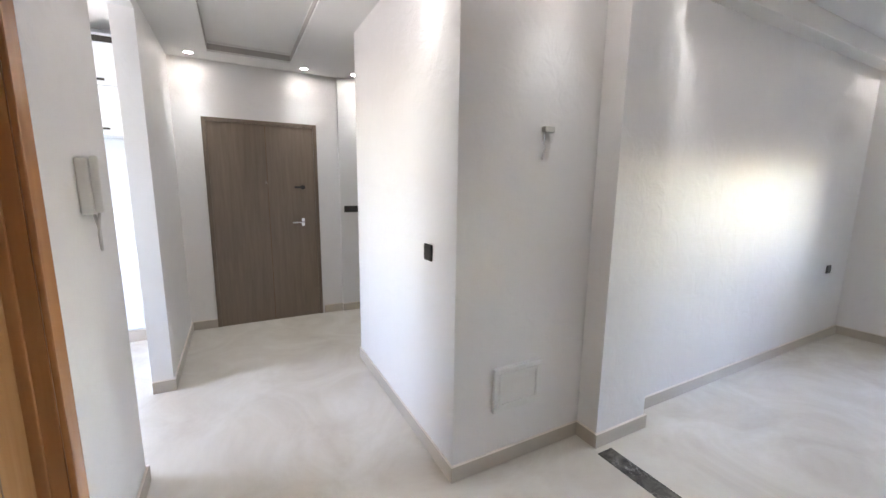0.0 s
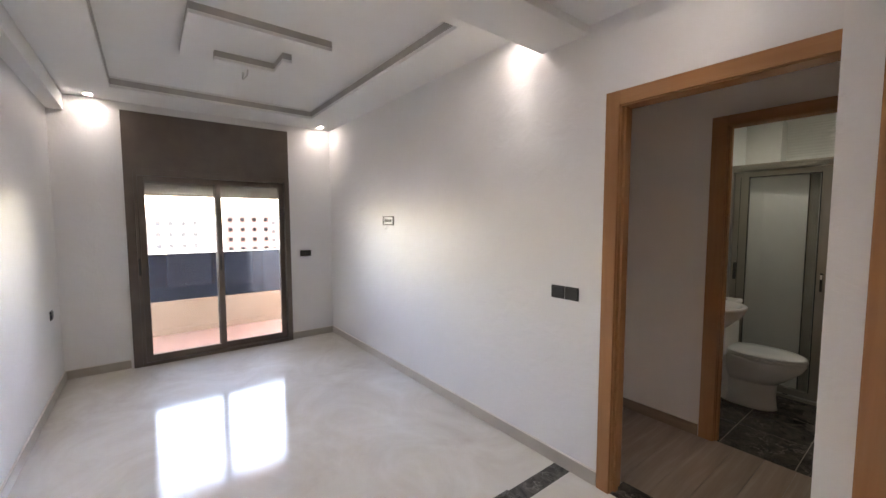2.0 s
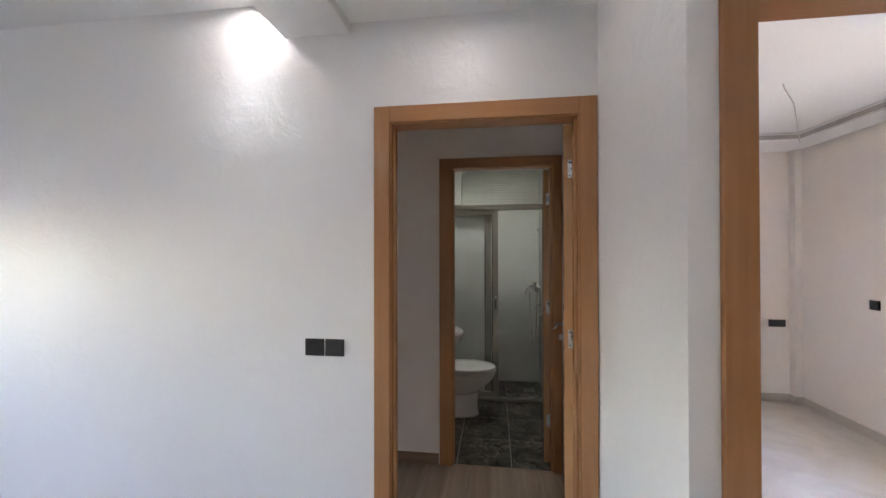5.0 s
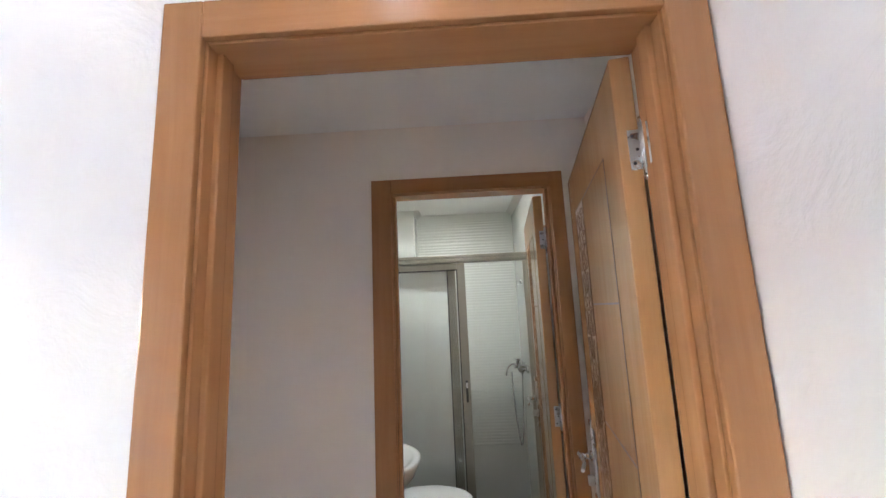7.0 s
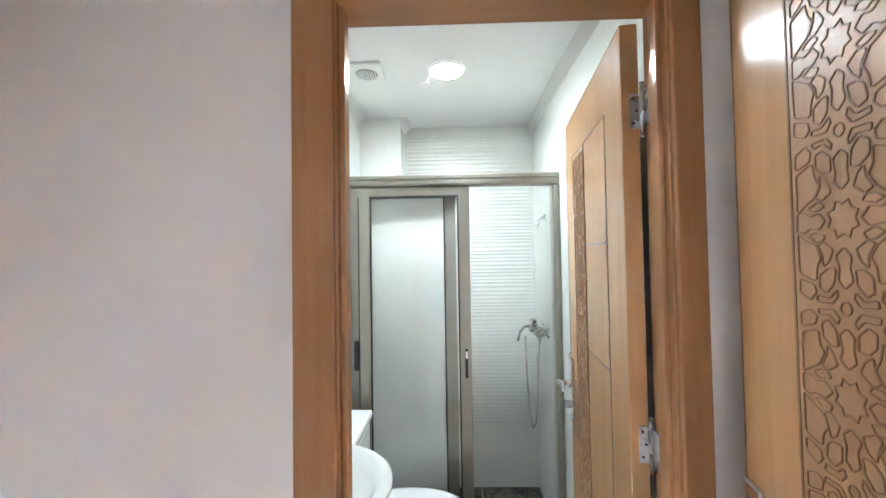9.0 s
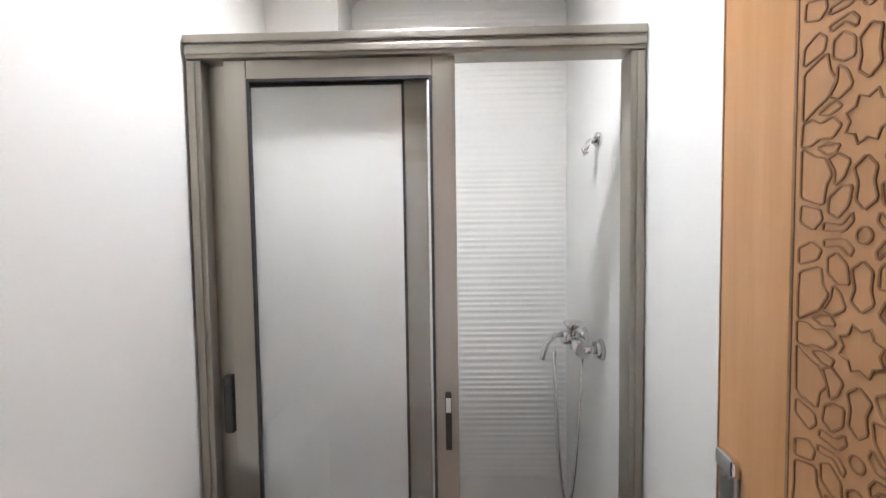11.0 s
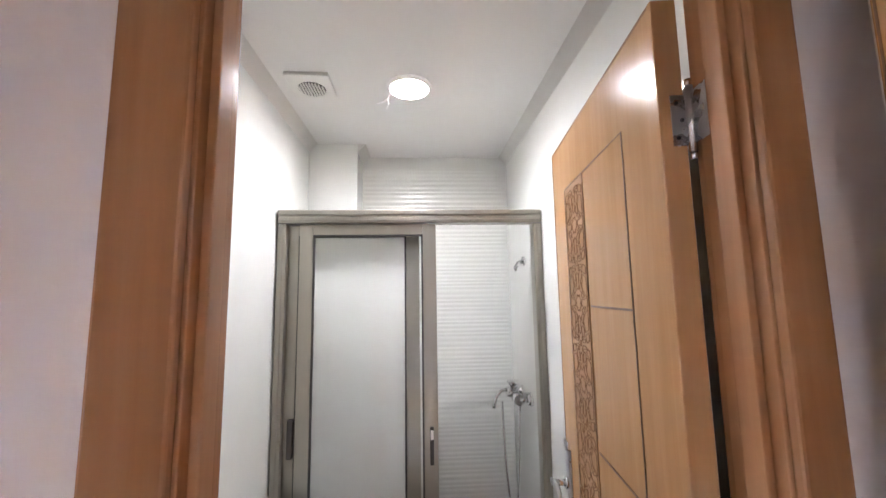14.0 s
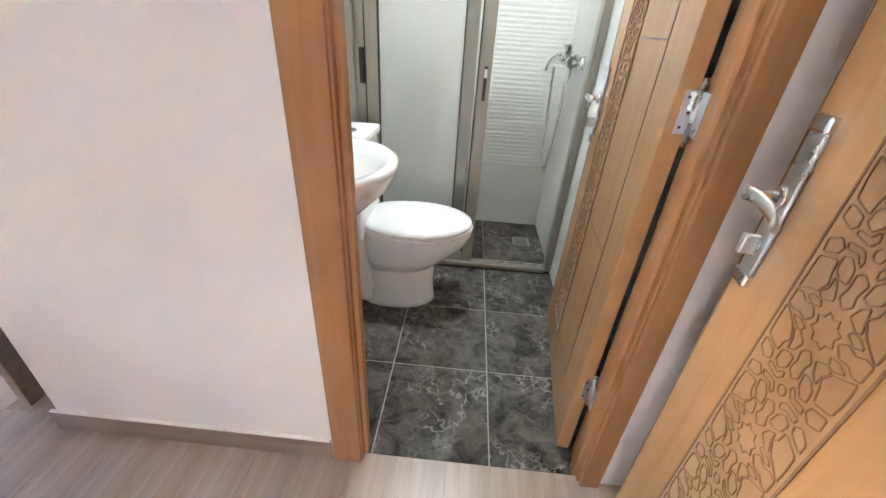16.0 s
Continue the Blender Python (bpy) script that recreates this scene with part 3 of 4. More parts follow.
def ribbon(bm, pts, w, y, closed=False):
    """A flat raised line of width w through (x, z) points, standing 1 mm off the plane y."""
    n = len(pts)
    side = []
    for i in range(n):
        a = Vector(pts[(i - 1) % n] if closed or i else pts[i])
        b = Vector(pts[(i + 1) % n] if closed or i < n - 1 else pts[i])
        d = (b - a).normalized()
        side.append(Vector((-d.y, d.x)) * w / 2)
    s = 1 if y > 0 else -1
    rows = []
    for p, o in zip(pts, side):
        p = Vector(p)
        q0, q1 = p - o, p + o
        rows.append([bm.verts.new((q0.x, y - s * 0.0005, q0.y)), bm.verts.new((q0.x, y + s * 0.0011, q0.y)), bm.verts.new((q1.x, y + s * 0.0011, q1.y)), bm.verts.new((q1.x, y - s * 0.0005, q1.y))])
    for i in range(n if closed else n - 1):
        a, b = rows[i], rows[(i + 1) % n]
        for k in range(3):
            bm.faces.new((a[k], a[k + 1], b[k + 1], b[k]))


def star(cx, cz, r, inner, points=8, turn=0.0):
    return [(cx + (r if k % 2 == 0 else inner) * math.cos(turn + math.pi * k / points), cz + (r if k % 2 == 0 else inner) * math.sin(turn + math.pi * k / points)) for k in range(2 * points)]


def rounded(pts, passes=2):
    """Cut the corners of a closed outline."""
    for _ in range(passes):
        out = []
        for k, p in enumerate(pts):
            q = pts[(k + 1) % len(pts)]
            out += [(p[0] * 0.88 + q[0] * 0.12, p[1] * 0.88 + q[1] * 0.12), (p[0] * 0.12 + q[0] * 0.88, p[1] * 0.12 + q[1] * 0.88)]
        pts = out
    return pts


# the cells between the straps of the carved strip, for one quarter of a star, across and along the strip
CELLS = (((0.47, 0.085), (0.47, 0.20), (0.46, 0.30), (0.30, 0.335), (0.285, 0.26), (0.245, 0.215), (0.30, 0.15), (0.36, 0.13)),
         ((0.115, 0.17), (0.20, 0.13), (0.255, 0.15), (0.215, 0.20), (0.205, 0.26), (0.15, 0.23)),
         ((0.185, 0.085), (0.27, 0.065), (0.34, 0.085), (0.27, 0.115), (0.215, 0.115)),
         ((0.47, 0.355), (0.47, 0.43), (0.37, 0.465), (0.31, 0.43), (0.33, 0.385)),
         ((0.10, 0.29), (0.17, 0.285), (0.235, 0.32), (0.245, 0.39), (0.18, 0.41), (0.115, 0.365)),
         ((0.10, 0.405), (0.16, 0.45), (0.26, 0.44), (0.27, 0.475), (0.13, 0.48), (0.085, 0.44)))
MIDDLES = (((0.0, 0.175), (0.065, 0.215), (0.045, 0.27), (0.06, 0.34), (0.0, 0.375), (-0.06, 0.34), (-0.045, 0.27), (-0.065, 0.215)),)


def lattice(x0, x1, z0, z1, y):
    """Interlaced star strapwork carved in a tall strip: a dark cut line round every cell between the straps."""
    bm = bmesh.new()
    shake = random.Random(21)
    w, cx, line = x1 - x0, (x0 + x1) / 2, 0.0022
    rows = max(1, round((z1 - z0) / (w * 1.38)))
    m = (z1 - z0) / rows

    def cell(pts, c, sx, sz, passes=1):
        um, vm = sum(p[0] for p in pts) / len(pts), sum(p[1] for p in pts) / len(pts)
        pts = [(min(0.485, um + (u - um) * 1.16), vm + (v - vm) * 1.16) for u, v in pts]
        q = [(cx + sx * w * (u + shake.uniform(-0.008, 0.008)), c + sz * m * (v + shake.uniform(-0.006, 0.006))) for u, v in pts]
        ribbon(bm, rounded(q, passes), line, y, True)

    for i in range(rows):
        c = z0 + m * (i + 0.5)
        ribbon(bm, star(cx, c, w * 0.155, w * 0.115, 8, math.pi / 8), line, y, True)
        for sz in (-1, 1):
            for sx in (-1, 1):
                for pts in CELLS:
                    cell(pts, c, sx, sz)
            for pts in MIDDLES:
                cell(pts, c, 1, sz)
        for sx in (-1, 1):
            cell(((0.19, 0.0), (0.25, 0.045), (0.33, 0.03), (0.39, 0.055), (0.47, 0.05), (0.47, -0.05), (0.39, -0.055), (0.33, -0.03), (0.25, -0.045)), c, sx, 1)
        if i:
            ribbon(bm, [(cx + w * 0.05 * math.cos(a), z0 + m * i + w * 0.05 * math.sin(a)) for a in [math.pi * k / 7 for k in range(14)]], line, y, True)
    return bm


def handle(e, x, z, y, away):
    """A nickel lever on a tall plate. y: the leaf's face; away: +1 or -1, the side on which the lever points along x."""
    s = 1 if y > 0 else -1
    h = part("handle", boxes((x - 0.019, min(y, y + s * 0.009), z - 0.13, x + 0.019, max(y, y + s * 0.009), z + 0.14), bevel=0.004), STEEL, e, "satin nickel lever handle on a tall plate")
    part("end_cap", boxes((x - 0.021, min(y, y + s * 0.013), z + 0.118, x + 0.021, max(y, y + s * 0.013), z + 0.142), bevel=0.004), CHROME, h)
    part("end_cap", boxes((x - 0.021, min(y, y + s * 0.013), z - 0.132, x + 0.021, max(y, y + s * 0.013), z - 0.108), bevel=0.004), CHROME, h)
    part("boss", cyl(bmesh.new(), (x, y + s * 0.013, z + 0.02), "y", 0.017, 0.010, 24), CHROME, h)
    part("neck", cyl(bmesh.new(), (x, y + s * 0.034, z + 0.02), "y", 0.010, 0.050, 20), CHROME, h)
    rings = []
    for k in range(11):
        t = k / 10
        cx, cy = x + away * (t * 0.122 - 0.014), y + s * (0.056 - 0.010 * math.sin(math.pi * t) + 0.004 * t)
        cz, hz, hy = z + 0.022 - 0.012 * t * t, 0.0125 - 0.004 * abs(2 * t - 1) ** 3 - 0.0025 * t, 0.0062
        rings.append([(cx, cy + hy * math.cos(a), cz + hz * math.sin(a)) for a in [2 * math.pi * q / 14 for q in range(14)]])
    part("lever", loft(bmesh.new(), rings), STEEL, h)
    part("thumb_turn", boxes((x - 0.006, min(y + s * 0.009, y + s * 0.034), z - 0.078, x + 0.006, max(y + s * 0.009, y + s * 0.034), z - 0.044), bevel=0.004), STEEL, h)
    part("turn_collar", cyl(bmesh.new(), (x, y + s * 0.011, z - 0.061), "y", 0.013, 0.006, 20), CHROME, h)


def hinge(e, face, z):
    """A butt hinge: one plate on the leaf's hinge edge, the knuckle at its back corner, one plate towards the jamb."""
    y = -face * 0.024
    h = part("hinge", cyl(bmesh.new(), (-0.006, y, z), "z", 0.0062, 0.105, 14), STEEL, e, "satin nickel butt hinge with screwed plates")
    part("hinge_plate", boxes((-0.0022, min(0.002 * face, y), z - 0.041, 0.0, max(0.002 * face, y), z + 0.041), bevel=0.0008), STEEL, h)
    part("hinge_plate", boxes((-0.046, y - 0.001, z - 0.041, -0.008, y + 0.001, z + 0.041), bevel=0.0008), STEEL, h)
    bm = bmesh.new()
    for dz, dy in ((-0.028, -0.006), (0.0, -0.013), (0.028, -0.006)):
        cyl(bm, (-0.0026, face * dy, z + dz), "x", 0.0032, 0.0012, 10)
    part("screw", bm, GASKET, h, "dark countersunk screws")
    for k in (-1, 1):
        part("finial", cyl(bmesh.new(), (-0.006, y, z + k * 0.058), "z", 0.005, 0.012, 12), CHROME, h)


def leaf(name, at, rz, w, h, face, label, carved=True):
    """A veneered leaf hinged at its own origin and running along +x, 40 mm thick. face: +1 or -1, the side of y that carries the routed design."""
    e = base(name, at, label, "door", "varnished wood doors", rz=rz)
    t = 0.02
    part("leaf", boxes((0, -t, 0.008, w, t, h), bevel=0.003), OAK, e)
    y = face * t
    e0, top = 0.142, h - 0.16
    c0, c1 = (w - 0.316, w - 0.145) if carved else (w - 0.068, w - 0.068)
    g = bmesh.new()
    for pts in ([(e0, 0.20), (e0, top), (c0 - 0.006, top)], [(e0, 1.55), (c0 - 0.012, 1.55)], [(e0, 1.21), (c0 - 0.012, 1.21)], [(e0, 0.68), (c0 - 0.012, 0.68)], [(e0, 0.20), (c0 - 0.006, 0.20)]):
        ribbon(g, pts, 0.0045, y)
    if not carved:
        ribbon(g, [(c0, 0.20), (c0, top)], 0.0045, y)
    part("routed_grooves", g, GROOVE if carved else CUT, e, "dark routed panel lines")
    if carved:
        part("carved_panel", boxes((c0, min(y, y + face * 0.0012), 0.16, c1, max(y, y + face * 0.0012), top)), CARVE, e, "duller brown carved strip")
        f = bmesh.new()
        for pts in ([(c0, 0.16), (c0, top)], [(c1, 0.16), (c1, top)], [(c0, top), (c1, top)], [(c0, 0.16), (c1, 0.16)]):
            ribbon(f, pts, 0.0045, y + face * 0.001)
        part("carved_border", f, CUT, e, "dark cut border of the carved strip")
        part("carving", lattice(c0 + 0.008, c1 - 0.008, 0.175, top - 0.015, y + face * 0.0014), CUT, e, "carved interlaced star strapwork")
    f = bmesh.new()
    ribbon(f, [(w - 0.006, 0.02), (w - 0.006, h - 0.006), (0.01, h - 0.006)], 0.0025, y)
    part("edge_lipping", f, CUT, e, "thin dark line of the edge lipping")
    handle(e, w - 0.042, 0.995, y, -1)
    handle(e, w - 0.042, 0.995, -y, -1)
    for z in (0.30, 1.09, 1.845):
        hinge(e, face, z)
    return e


d1 = base("door_frame", (0, 0, 0), "varnished orange-brown wood frame of the hall door", "door frame", "varnished wood door frames")
casing(d1, 0.953, 1.776, 2.055, -0.6, -0.70)
d2 = base("door_frame", (0, 0, 0), "varnished orange-brown wood frame of the bathroom door", "door frame", "varnished wood door frames")
casing(d2, 0.912, 1.620, 2.07, -1.62, -1.705, 0.086, 0.058, 0.066)
d3 = base("door_frame", (0, 0, 0), "varnished orange-brown wood frame of the bedroom doorway", "door frame", "varnished wood door frames")
casing(d3, 0.025, 0.765, 2.055, 0.14, 0.02)
d4 = base("door_frame", (-0.09, 1.4825, 0), "varnished orange-brown wood frame in the hallway wall", "door frame", "varnished wood door frames", rz=-90)
casing(d4, -0.412, 0.412, 2.055, 0.06, -0.06)
leaf("hall_door", (0.986, -0.724, 0.0), -99.8, 0.81, 2.045, 1, "varnished wood hall door with carved strip, standing open")
leaf("bathroom_door", (0.955, -1.724, 0.0), -96.5, 0.71, 2.05, 1, "varnished wood bathroom door with carved strip, standing open")
leaf("bedroom_door", (0.735, 0.03, 0.0), -110.0, 0.755, 2.045, -1, "varnished wood bedroom door with routed lines, standing open", False)
leaf("side_door", (-0.11, 1.87, 0.0), -90.0, 0.775, 2.03, 1, "varnished wood door, shut, in the hallway wall")

ent = base("entrance_door", (-0.016, 0, -0.004), "taupe wood-grain entrance door, shut, with chrome lever", "door")
part("leaf", boxes((0.240, 4.822, 0.001, 1.180, 4.868, 1.975), bevel=0.003), ASH, ent)
for a, b in ((0.205, 0.240), (1.180, 1.215)):
    part("frame_post", boxes((a, 4.812, 0, b, 4.87, 2.01), bevel=0.004), ASH, ent)
part("frame_head", boxes((0.240, 4.812, 1.975, 1.180, 4.87, 2.01), bevel=0.004), ASH, ent)
part("centre_joint", boxes((0.729, 4.820, 0.01, 0.733, 4.823, 1.965)), GROOVE, ent)
lev = part("lever_plate", boxes((1.035, 4.815, 0.98, 1.065, 4.822, 1.06), bevel=0.003), CHROME, ent, "chrome lever handle")
part("lever", tube(bmesh.new(), [(1.05, 4.814, 1.02), (1.05, 4.78, 1.02), (1.02, 4.775, 1.02), (0.94, 4.775, 1.02)], 0.008, 10), CHROME, lev)
part("upper_lock", cyl(bmesh.new(), (1.06, 4.815, 1.38), "y", 0.022, 0.016, 20), GASKET, ent, "dark round upper lock")
part("door_chain", boxes((0.98, 4.813, 1.37, 1.04, 4.822, 1.39), bevel=0.003), GASKET, ent, "dark latch")
part("peephole", cyl(bmesh.new(), (0.72, 4.819, 1.42), "y", 0.009, 0.012, 16), CHROME, ent)

# ---- switches, sockets and small wall fittings ----


def wall_plate(name, at, rz, w, h, gangs, label, category):
    """A dark plate whose back lies on a wall; its front faces local -y."""
    e = base(name, at, label, category, "dark switches and sockets", rz=rz)
    part("plate", boxes((-w / 2, -0.009, -h / 2, w / 2, 0, h / 2), bevel=0.003), PLASTIC_K, e)
    g = w / gangs
    for i in range(gangs):
        x = -w / 2 + g * (i + 0.5)
        part("rocker", boxes((x - g / 2 + 0.006, -0.013, -h / 2 + 0.008, x + g / 2 - 0.006, -0.008, h / 2 - 0.008), bevel=0.002), PLASTIC_K, e)
    return e


for x in (2.020, 2.114):
    wall_plate("light_switch", (x, -0.6, 1.05), 180, 0.088, 0.076, 1, "square anthracite light switch on white plaster", "switch")
wall_plate("wall_socket", (5.65, -0.26, 1.068), -90, 0.135, 0.075, 2, "wide anthracite double socket beside the balcony door", "socket")
wall_plate("wall_socket", (5.225, 1.985, 0.69), 0, 0.082, 0.075, 1, "square anthracite socket low on white plaster", "socket")
wall_plate("light_switch", (1.266, 2.273, 1.082), -90, 0.082, 0.082, 1, "square anthracite light switch on the wall block", "switch")
wall_plate("light_switch", (1.535, 4.80, 1.145), 0, 0.15, 0.07, 2, "wide anthracite double switch beside the entrance door", "switch")
wall_plate("wall_socket", (-1.445, -3.18, 0.767), 180, 0.15, 0.07, 2, "wide anthracite socket on the bedroom wall", "socket")
wall_plate("wall_socket", (-1.62, -2.38, 1.055), 90, 0.082, 0.075, 1, "square anthracite socket on the bedroom wall", "socket")

tv = base("socket_outlet", (4.13, -0.6, 1.473), "open media outlet with black frame and loose wires", "socket", rz=180)
part("frame", boxes((-0.105, -0.01, 0.033, 0.105, 0, 0.045), (-0.105, -0.01, -0.045, 0.105, 0, -0.033), (-0.105, -0.01, -0.033, -0.093, 0, 0.033), (0.093, -0.01, -0.033, 0.105, 0, 0.033), bevel=0.002), PLASTIC_K, tv)
part("back_box", boxes((-0.093, -0.003, -0.033, 0.093, 0, 0.033)), PLASTIC_W, tv, "pale back box")
for x in (-0.045, 0.0, 0.05):
    part("terminal", cyl(bmesh.new(), (x, -0.008, 0.0), "y", 0.014, 0.012, 16), PLASTIC_K, tv)
part("loose_wire", tube(bmesh.new(), [(0.03, -0.012, -0.03), (0.02, -0.02, -0.06), (-0.02, -0.022, -0.085), (-0.06, -0.02, -0.07), (-0.06, -0.012, -0.03)], 0.003, 6), WIRE, tv)
hatch = base("service_hatch", (1.635, 2.0, 0.415), "white plastic service hatch low on the wall", "hatch")
part("frame", boxes((-0.15, -0.02, -0.115, 0.15, 0, -0.09), (-0.15, -0.02, 0.09, 0.15, 0, 0.115), (-0.15, -0.02, -0.09, -0.125, 0, 0.09), (0.125, -0.02, -0.09, 0.15, 0, 0.09), bevel=0.004), PLASTIC_W, hatch)
part("cover", boxes((-0.108, -0.016, -0.073, 0.108, 0, 0.073), bevel=0.003), PLASTIC_W, hatch)
part("rim", boxes((-0.125, -0.026, -0.09, -0.108, 0, 0.09), (0.108, -0.026, -0.09, 0.125, 0, 0.09), (-0.108, -0.026, 0.073, 0.108, 0, 0.09), (-0.108, -0.026, -0.09, 0.108, 0, -0.073), bevel=0.004), PLASTIC_W, hatch, "raised white rim")
hook = base("wall_wire_outlet", (1.742, 2.0, 1.675), "bare wires hanging out of a wall outlet", "cable")
part("connector", boxes((-0.03, -0.03, -0.012, 0.03, 0, 0.014), bevel=0.006), EDGE, hook, "grey connector block")
part("wire", tube(bmesh.new(), [(-0.02, -0.01, -0.008), (-0.03, -0.02, -0.04), (-0.022, -0.022, -0.09), (-0.032, -0.018, -0.14)], 0.004, 6), WIRE, hook)
com = base("intercom", (-0.03, 2.36, 1.39), "white plastic wall intercom with handset", "intercom", rz=90)
part("body", boxes((-0.10, -0.035, -0.09, 0.10, 0, 0.10), bevel=0.008), PLASTIC_W, com)
part("handset", boxes((-0.09, -0.062, -0.085, -0.035, -0.035, 0.108), bevel=0.01), PLASTIC_W, com)
part("cord", tube(bmesh.new(), [(-0.06, -0.04, -0.085), (-0.05, -0.03, -0.16), (-0.02, -0.025, -0.22), (0.0, -0.02, -0.15), (0.0, -0.01, -0.09)], 0.005, 6), WIRE, com)
rose = base("ceiling_hook", (4.30, 0.60, Z), "bare ceiling wire on a small hook", "cable")
part("wire", tube(bmesh.new(), [(0, 0, 0), (0.0, 0.01, -0.05), (0.03, 0.03, -0.075), (0.07, 0.03, -0.06), (0.09, 0.02, -0.02)], 0.005, 6), WIRE, rose)
part("connector", cyl(bmesh.new(), (0.095, 0.02, -0.012), "x", 0.011, 0.03, 14, 0.008), PLASTIC_W, rose, "small white connector")
rose2 = base("ceiling_wire", (-0.48, -1.63, 2.53), "bare wire hanging from the bedroom ceiling", "cable")
part("wire", tube(bmesh.new(), [(0, 0, 0), (-0.02, 0, -0.05), (-0.055, 0.01, -0.13), (-0.075, 0.01, -0.24), (-0.085, 0.015, -0.38)], 0.004, 6), WIRE, rose2)

# ---- balcony door ----
bal = base("balcony_door", (0, -0.02, 0), "taupe aluminium sliding balcony door under a roller shutter", "door")
X0 = 5.62
part("head_panel", boxes((X0 - 0.004, -0.05, 1.99, X0 + 0.04, 1.498, 2.54), bevel=0.002), TAUPE, bal, "taupe shutter box panel")
for a, b in ((-0.05, 0.005), (1.425, 1.498)):
    part("frame_post", boxes((X0 - 0.015, a, 0.0, X0 + 0.10, b, 1.99), bevel=0.004), TAUPE, bal)
part("frame_post", boxes((X0 - 0.022, 1.395, 0.035, X0 + 0.05, 1.425, 1.93), bevel=0.004), TAUPE, bal)
part("frame_head", boxes((X0 - 0.02, 0.005, 1.925, X0 + 0.10, 1.425, 1.99), bevel=0.004), TAUPE, bal)
part("frame_sill", boxes((X0 - 0.02, 0.005, 0.0, X0 + 0.10, 1.425, 0.035), bevel=0.004), TAUPE, bal)
for y0, y1, x in ((0.67, 1.395, X0 + 0.005), (0.005, 0.735, X0 + 0.05)):
    sash = part("sash", boxes((x, y0, 0.035, x + 0.035, y0 + 0.055, 1.925), (x, y1 - 0.055, 0.035, x + 0.035, y1, 1.925), (x, y0 + 0.055, 0.035, x + 0.035, y1 - 0.055, 0.10),
                (x, y0 + 0.055, 1.87, x + 0.035, y1 - 0.055, 1.925), bevel=0.003), TAUPE, bal)
    pane = part("pane", boxes((x + 0.015, y0 + 0.055, 0.10, x + 0.021, y1 - 0.055, 1.87)), CLEAR, sash, "clear glass pane")
    pane.visible_shadow = False
part("pull_handle", boxes((X0 - 0.004, 0.69, 0.93, X0 + 0.008, 0.71, 1.10), bevel=0.004), PLASTIC_K, bal, "dark recessed pull")
part("pull_handle", boxes((X0 - 0.03, 1.40, 0.93, X0 - 0.02, 1.42, 1.10), bevel=0.004), PLASTIC_K, bal, "dark recessed pull")
for i in range(7):
    z = 1.735 + 0.036 * i
    part("shutter_slat", boxes((X0 + 0.118, 0.0, z, X0 + 0.13, 1.43, z + 0.0352), bevel=0.001), TAUPE, bal)

# ---- balcony and the view ----
structure("balcony_floor", boxes((5.68, -1.2, -0.14, 7.02, 2.7, -0.02)), TERRA, "terracotta-pink tiled balcony floor", "floor")
structure("balcony_parapet", boxes((6.90, -1.2, -0.02, 7.02, 2.7, 0.42)), RENDER_TAN, "tan rendered balcony parapet", "wall")
# assumed slab, out of view, sized to keep sun off the balcony
structure("balcony_sunshade", boxes((5.92, -2.2, 2.62, 7.55, 3.7, 2.8)), RENDER_TAN, "unseen tan slab added to shade the balcony", "ceiling")
structure("balcony_skirting", boxes((6.885, -1.2, -0.02, 6.90, 2.7, 0.06), bevel=0.003), BROWN_SKIRT, "brown tile skirting on the balcony", "baseboard")
rail = base("balcony_balustrade", (0, 0, 0), "smoked dark glass balustrade on the tan parapet", "balustrade")
for k in range(4):
    y = -1.2 + 0.975 * k
    part("glass_panel", boxes((6.95, y, 0.418, 6.962, y + 0.975, 1.035)), TINT, rail)
part("top_rail", boxes((6.935, -1.2, 1.035, 6.978, 2.7, 1.048), bevel=0.004), TINT, rail)

g = bmesh.new()
box(g, -600, -600, -10.6, 900, 600, -10.0)
structure("ground", g, GROUND, "dry open ground with patches of weeds", "ground")


PALE = mottled("pale_window", [(0.3, (0.04, 0.035, 0.03)), (0.7, (0.06, 0.052, 0.045))], 2, (0.6, 0.8))


def building(at, rz, w, d, storeys, cols, wall, label, glazing):
    e = base("apartment_building", at, label, "building", "far buildings", rz=rz)
    h = 3.1 * storeys
    part("wall", boxes((0, -w / 2, 0, d, w / 2, h)), wall, e)
    part("parapet", boxes((-0.25, -w / 2 - 0.25, h, d + 0.25, w / 2 + 0.25, h + 0.6)), wall, e)
    part("roof_room", boxes((d * 0.3, -w * 0.2, h + 0.6, d * 0.7, w * 0.1, h + 1.7)), wall, e)
    step = w / cols
    for s in range(storeys):
        for c in range(cols):
            y = -w / 2 + step * (c + 0.5)
            z = 3.1 * s + (1.1 if s else 0.2)
            q = part("window", boxes((-0.12, y - min(0.6, step * 0.2), z, 0.05, y + min(0.6, step * 0.2), 3.1 * s + 2.35)), glazing, e)
            part("sill", boxes((-0.3, y - min(0.85, step * 0.30), z - 0.12, 0.05, y + min(0.85, step * 0.30), z)), wall, q)
    return e


building((137, -24.5, -12), -10, 13.5, 10, 5, 4, BRICKY, "unfinished pink brick apartment block with dark windows", VOID)
building((130, -1, -10), 2, 20, 12, 4, 7, SANDY, "sand-coloured apartment block far off", PALE)
building((150, 26, -10), 8, 24, 12, 4, 8, SANDY, "pale sand apartment block far off", PALE)
building((150, -46, -10), -14, 26, 12, 4, 5, SANDY, "sand-coloured apartment block far off", PALE)
building((160, -85, -10), -22, 28, 12, 4, 5, SANDY, "sand-coloured apartment block far off", PALE)

rng = random.Random(4)


